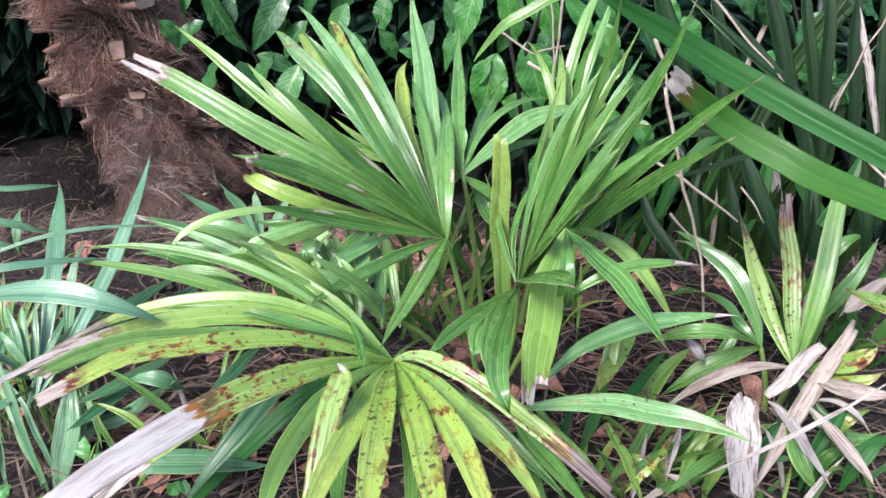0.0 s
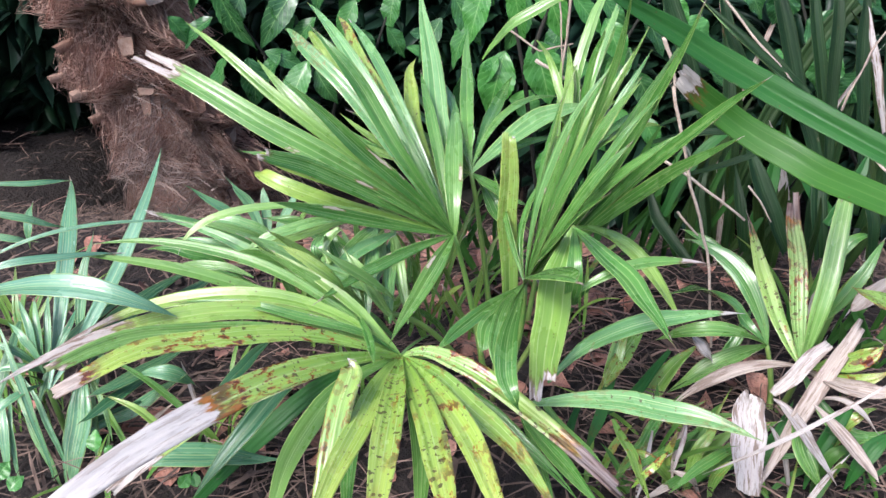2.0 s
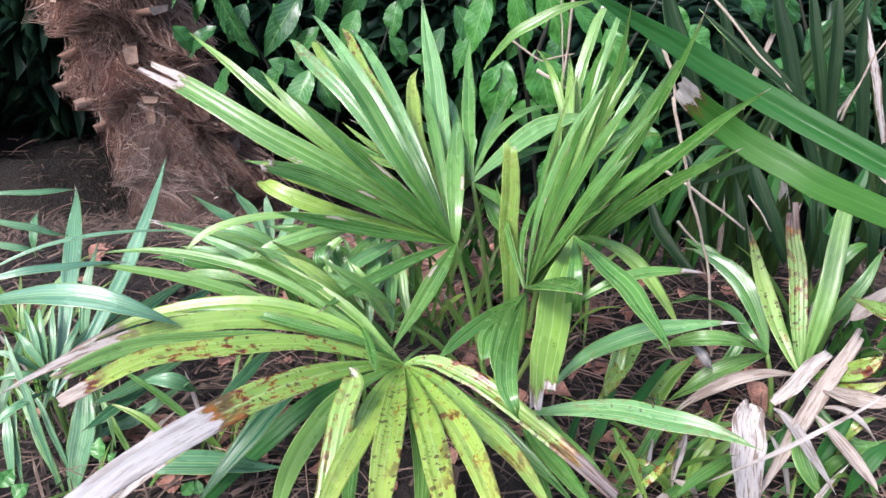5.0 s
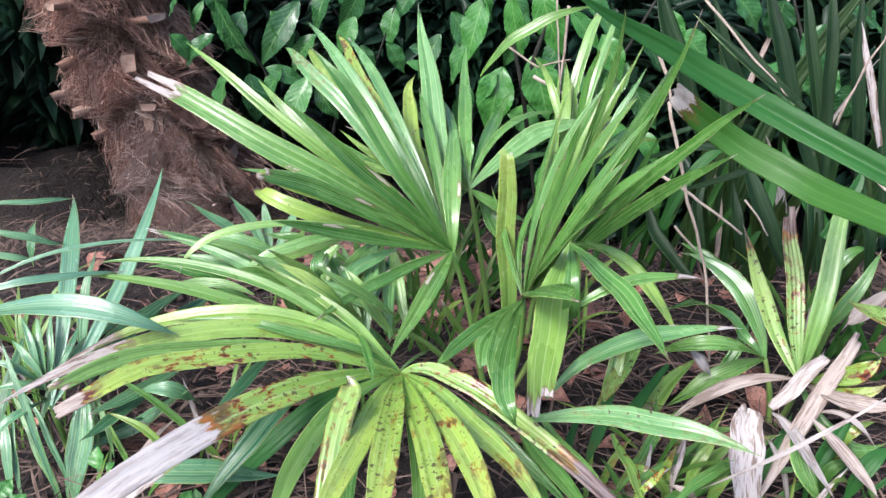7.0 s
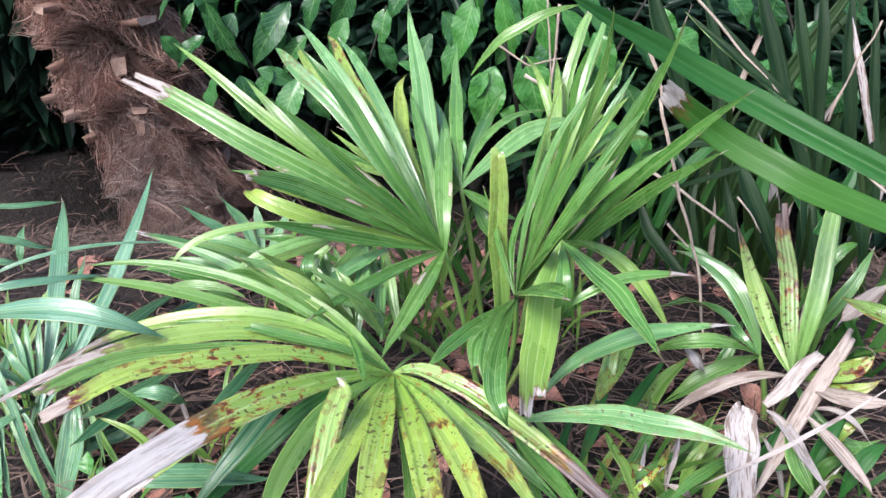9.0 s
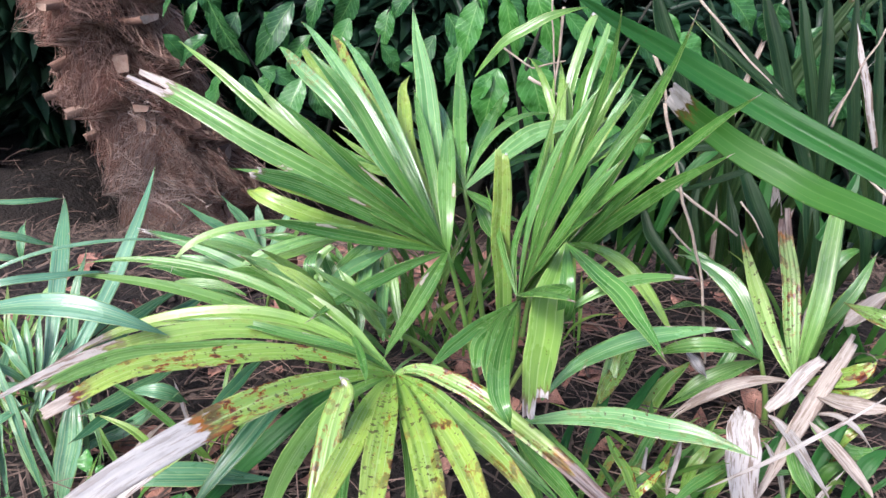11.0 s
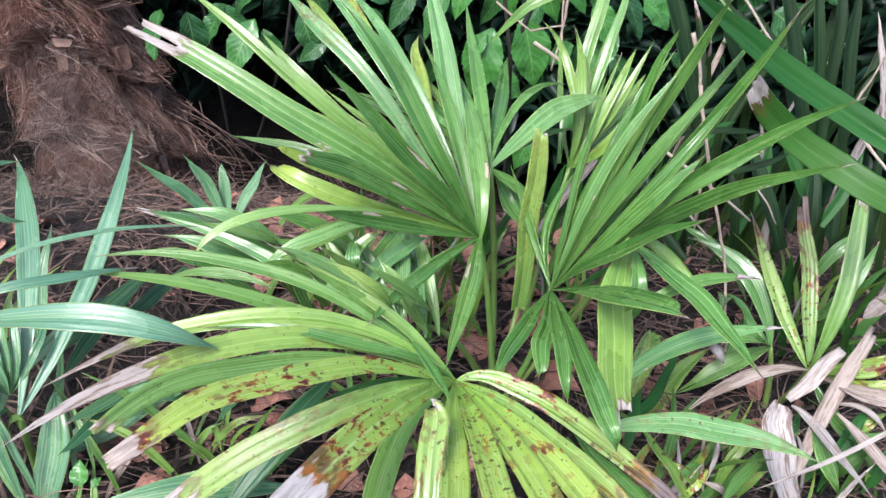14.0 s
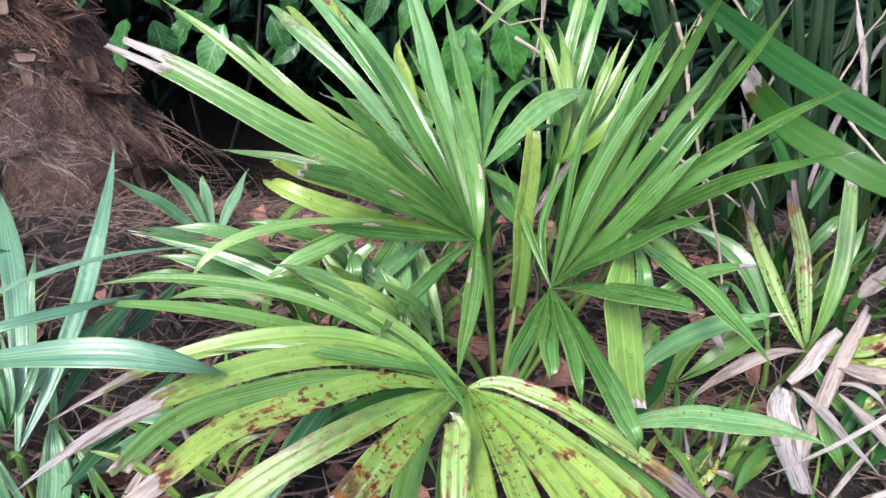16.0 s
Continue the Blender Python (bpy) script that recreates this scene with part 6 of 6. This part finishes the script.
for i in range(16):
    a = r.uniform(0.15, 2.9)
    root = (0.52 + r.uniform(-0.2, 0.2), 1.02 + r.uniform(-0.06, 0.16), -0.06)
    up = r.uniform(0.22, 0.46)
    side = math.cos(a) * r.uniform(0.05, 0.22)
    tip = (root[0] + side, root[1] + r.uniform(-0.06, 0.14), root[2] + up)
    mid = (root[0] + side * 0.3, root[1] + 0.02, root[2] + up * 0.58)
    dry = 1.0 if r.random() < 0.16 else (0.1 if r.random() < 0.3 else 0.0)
    strap(heap, mid, tip, r.uniform(0.012, 0.026) * (0.6 if dry == 1.0 else 1), root, r.uniform(0, 0.05), dry, 0.1, False, (r.uniform(-0.6, 0.4), -0.8, 0.5), 0.35, 0.0, SHADED_STRAP)


def strap_clump(x, y, count, tall, wide, material, seed, label):
    clump = thing("strap_leaved_plant", (x, y, ground_z(x, y)), label, "plant")
    r = random.Random(seed)
    for i in range(count):
        root = Vector((x + r.gauss(0, 0.05), y + r.gauss(0, 0.035), ground_z(x, y) - 0.01))
        turn, up = r.uniform(-1.0, 1.0), tall * r.uniform(0.6, 1.2)
        lean = Vector((turn * 0.55 * up, r.uniform(-0.3, 0.3) * up, up))
        mid = root + lean * 0.55 + Vector((0, 0, 0.05 * up))
        dry = 1.0 if r.random() < 0.12 else 0.0
        strap(clump, mid, root + lean, wide * r.uniform(0.6, 1.2), root, r.uniform(0, 0.06), dry, 0.2, False, (r.uniform(-0.6, 0.4), -0.8, 0.5), 0.35, 0.0, material)


strap_clump(0.30, 0.86, 20, 0.20, 0.013, SHADED_STRAP, 91, "low clump of narrow strap leaves coloured shade-dark")
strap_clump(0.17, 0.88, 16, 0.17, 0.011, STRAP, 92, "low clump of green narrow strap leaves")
strap_clump(0.45, 0.76, 18, 0.17, 0.013, SHADED_STRAP, 93, "low clump of narrow strap leaves coloured shade-dark")
strap_clump(0.41, 0.64, 12, 0.12, 0.010, STRAP, 94, "low clump of green narrow strap leaves")
strap_clump(-0.02, 0.82, 12, 0.12, 0.010, STRAP, 95, "low clump of green narrow strap leaves")


# ---- undergrowth: small blades low among the palms ----
def low_tuft(x, y, count, tall, seed, label):
    r = random.Random(seed)
    tuft = thing("grass_tuft", (x, y, ground_z(x, y)), label, "grass", "low tufts in the bed")
    for i in range(count):
        a = r.uniform(0, math.tau)
        reach, up = r.uniform(0.03, 0.10), tall * r.uniform(0.6, 1.25)
        root = Vector((x + r.uniform(-0.03, 0.03), y + r.uniform(-0.03, 0.03), ground_z(x, y) - 0.005))
        tip = root + Vector((math.cos(a) * reach, math.sin(a) * reach, up * r.uniform(0.75, 1.05)))
        mid = root + Vector((math.cos(a) * reach * 0.4, math.sin(a) * reach * 0.4, up * 0.62))
        dry = 1.0 if r.random() < 0.08 else 0.0
        bm = blade_mesh(root, mid, tip, r.uniform(0.003, 0.0075), r.uniform(0, 0.4), dry, r.uniform(0, 0.5), False, (0, -0.4, 0.9), 0.3, 20, 0.3, 0.0, 10)
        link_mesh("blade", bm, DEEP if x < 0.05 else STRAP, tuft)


for k, (x, y, count, tall) in enumerate(((0.16, 0.47, 9, 0.08), (0.22, 0.43, 5, 0.07), (0.10, 0.42, 7, 0.06), (0.33, 0.46, 5, 0.09), (0.27, 0.40, 4, 0.07), (-0.33, 0.40, 7, 0.08), (-0.44, 0.47, 8, 0.12),
                                         (-0.26, 0.46, 12, 0.08), (-0.12, 0.52, 10, 0.10), (-0.20, 0.62, 12, 0.12), (-0.06, 0.66, 12, 0.14), (0.08, 0.68, 12, 0.12), (0.36, 0.66, 12, 0.12), (-0.50, 0.55, 12, 0.12))):
    low_tuft(x, y, count, tall, 40 + k, "low tuft of narrow green blades on the soil")


# ---- litter ----
def fallen_leaf(x, y, size, turn, tilt, seed):
    r = random.Random(seed)
    bm = bmesh.new()
    rows = []
    curl, bend = r.uniform(-0.6, 1.2), r.uniform(0.08, 0.3)
    for i in range(7):
        v = i / 6
        half = 0.32 * max(0.04, math.sin(math.pi * v ** 0.8))
        rows.append([bm.verts.new((u * half, v - 0.5, curl * (u * half) ** 2 * 1.6 + bend * math.sin(v * 4 + seed) + 0.07 * r.random())) for u in (-1, -0.5, 0, 0.5, 1)])
    for lo, hi in zip(rows, rows[1:]):
        for k in range(4):
            bm.faces.new((lo[k], lo[k + 1], hi[k + 1], hi[k]))
    m = Matrix.Translation((x, y, ground_z(x, y) + 0.006)) @ Euler((tilt, r.uniform(-0.4, 0.4), turn)).to_matrix().to_4x4() @ Matrix.Scale(size, 4)
    bmesh.ops.transform(bm, matrix=m, verts=bm.verts)
    return tagged(link_mesh("fallen_leaf", bm, LITTER), "curled dry reddish-brown leaf lying on the soil", "leaf", "fallen leaves on the soil")


r = random.Random(77)
for i in range(230):
    x, y = r.uniform(-0.6, 0.5), r.uniform(0.36, 1.2)
    if x < -0.32 and y > 0.85:
        continue
    fallen_leaf(x, y, r.uniform(0.018, 0.040), r.uniform(0, math.tau), r.uniform(-0.6, 0.6), i)

for i, (x, y, spread, count) in enumerate(((-0.03, 0.74, 0.09, 16), (-0.14, 0.78, 0.10, 14), (-0.22, 0.47, 0.07, 10), (0.08, 0.66, 0.06, 8), (-0.26, 1.0, 0.10, 10), (0.2, 0.62, 0.08, 8), (-0.03, 0.84, 0.05, 14), (0.01, 0.71, 0.04, 10), (-0.20, 0.86, 0.05, 12), (-0.20, 0.71, 0.05, 10))):
    for k in range(count):
        fallen_leaf(x + r.gauss(0, spread), y + r.gauss(0, spread), r.uniform(0.035, 0.065), r.uniform(0, math.tau), r.uniform(-0.5, 0.5), 500 + 40 * i + k)

bm = bmesh.new()
for i in range(14000):
    x, y = r.uniform(-1.1, 0.8), r.uniform(0.25, 1.7)
    p = Vector((x, y, ground_z(x, y) + r.uniform(0.002, 0.02)))
    a, long, wide = r.uniform(0, math.tau), r.uniform(0.012, 0.075), r.uniform(0.0004, 0.0016) * (2.5 if r.random() < 0.06 else 1)
    d = Vector((math.cos(a), math.sin(a), r.uniform(-0.25, 0.25)))
    if x < -0.68 and y > 1.15 and i % 5 < 3:
        continue
    s = Vector((-math.sin(a), math.cos(a), 0)) * wide
    q = p + d * long * 0.5 + Vector((0, 0, 0.004))
    e = p + d * long
    v = [bm.verts.new(w) for w in (p - s, p + s, q + s, q - s, e)]
    top = bm.verts.new(q + Vector((0, 0, wide * 1.4)))
    bm.faces.new((v[0], v[1], v[2], v[3]))
    bm.faces.new((v[3], v[2], v[4]))
    bm.faces.new((v[1], v[2], top))
    bm.faces.new((v[0], top, v[3]))
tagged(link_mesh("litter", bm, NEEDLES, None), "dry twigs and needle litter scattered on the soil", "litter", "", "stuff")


def straw_layer(x0, x1, y0, y1, count, seed):
    r = random.Random(seed)
    bm = bmesh.new()
    for i in range(count):
        x, y = r.uniform(x0, x1), r.uniform(y0, y1)
        p = Vector((x, y, ground_z(x, y) + r.uniform(0.006, 0.03)))
        a, long = r.gauss(0.1, 0.7), r.uniform(0.03, 0.11)
        d = Vector((math.cos(a), math.sin(a) * 0.8, r.uniform(-0.12, 0.12))) * long
        q = p + d
        m = (p + q) / 2 + Vector((r.gauss(0, 0.05) * long, r.gauss(0, 0.08) * long, r.uniform(-0.05, 0.12) * long))
        thick = r.uniform(0.0003, 0.0009) * (2.0 if r.random() < 0.08 else 1)
        tube(bm, [bezier(p, m, q, k / 5) for k in range(6)], [thick * (1.1 - 0.1 * k) for k in range(6)], 4)
    return tagged(link_mesh("dry_straw", bm, STRAND), "thin dry straw lying over the shade-darkened soil", "straw", "", "stuff")


straw_layer(0.06, 0.36, 0.42, 0.80, 260, 3)
straw_layer(-0.42, -0.05, 0.32, 0.72, 280, 4)
straw_layer(-0.50, -0.10, 0.72, 1.10, 320, 5)
straw_layer(-1.3, -0.70, 1.0, 1.7, 60, 6)
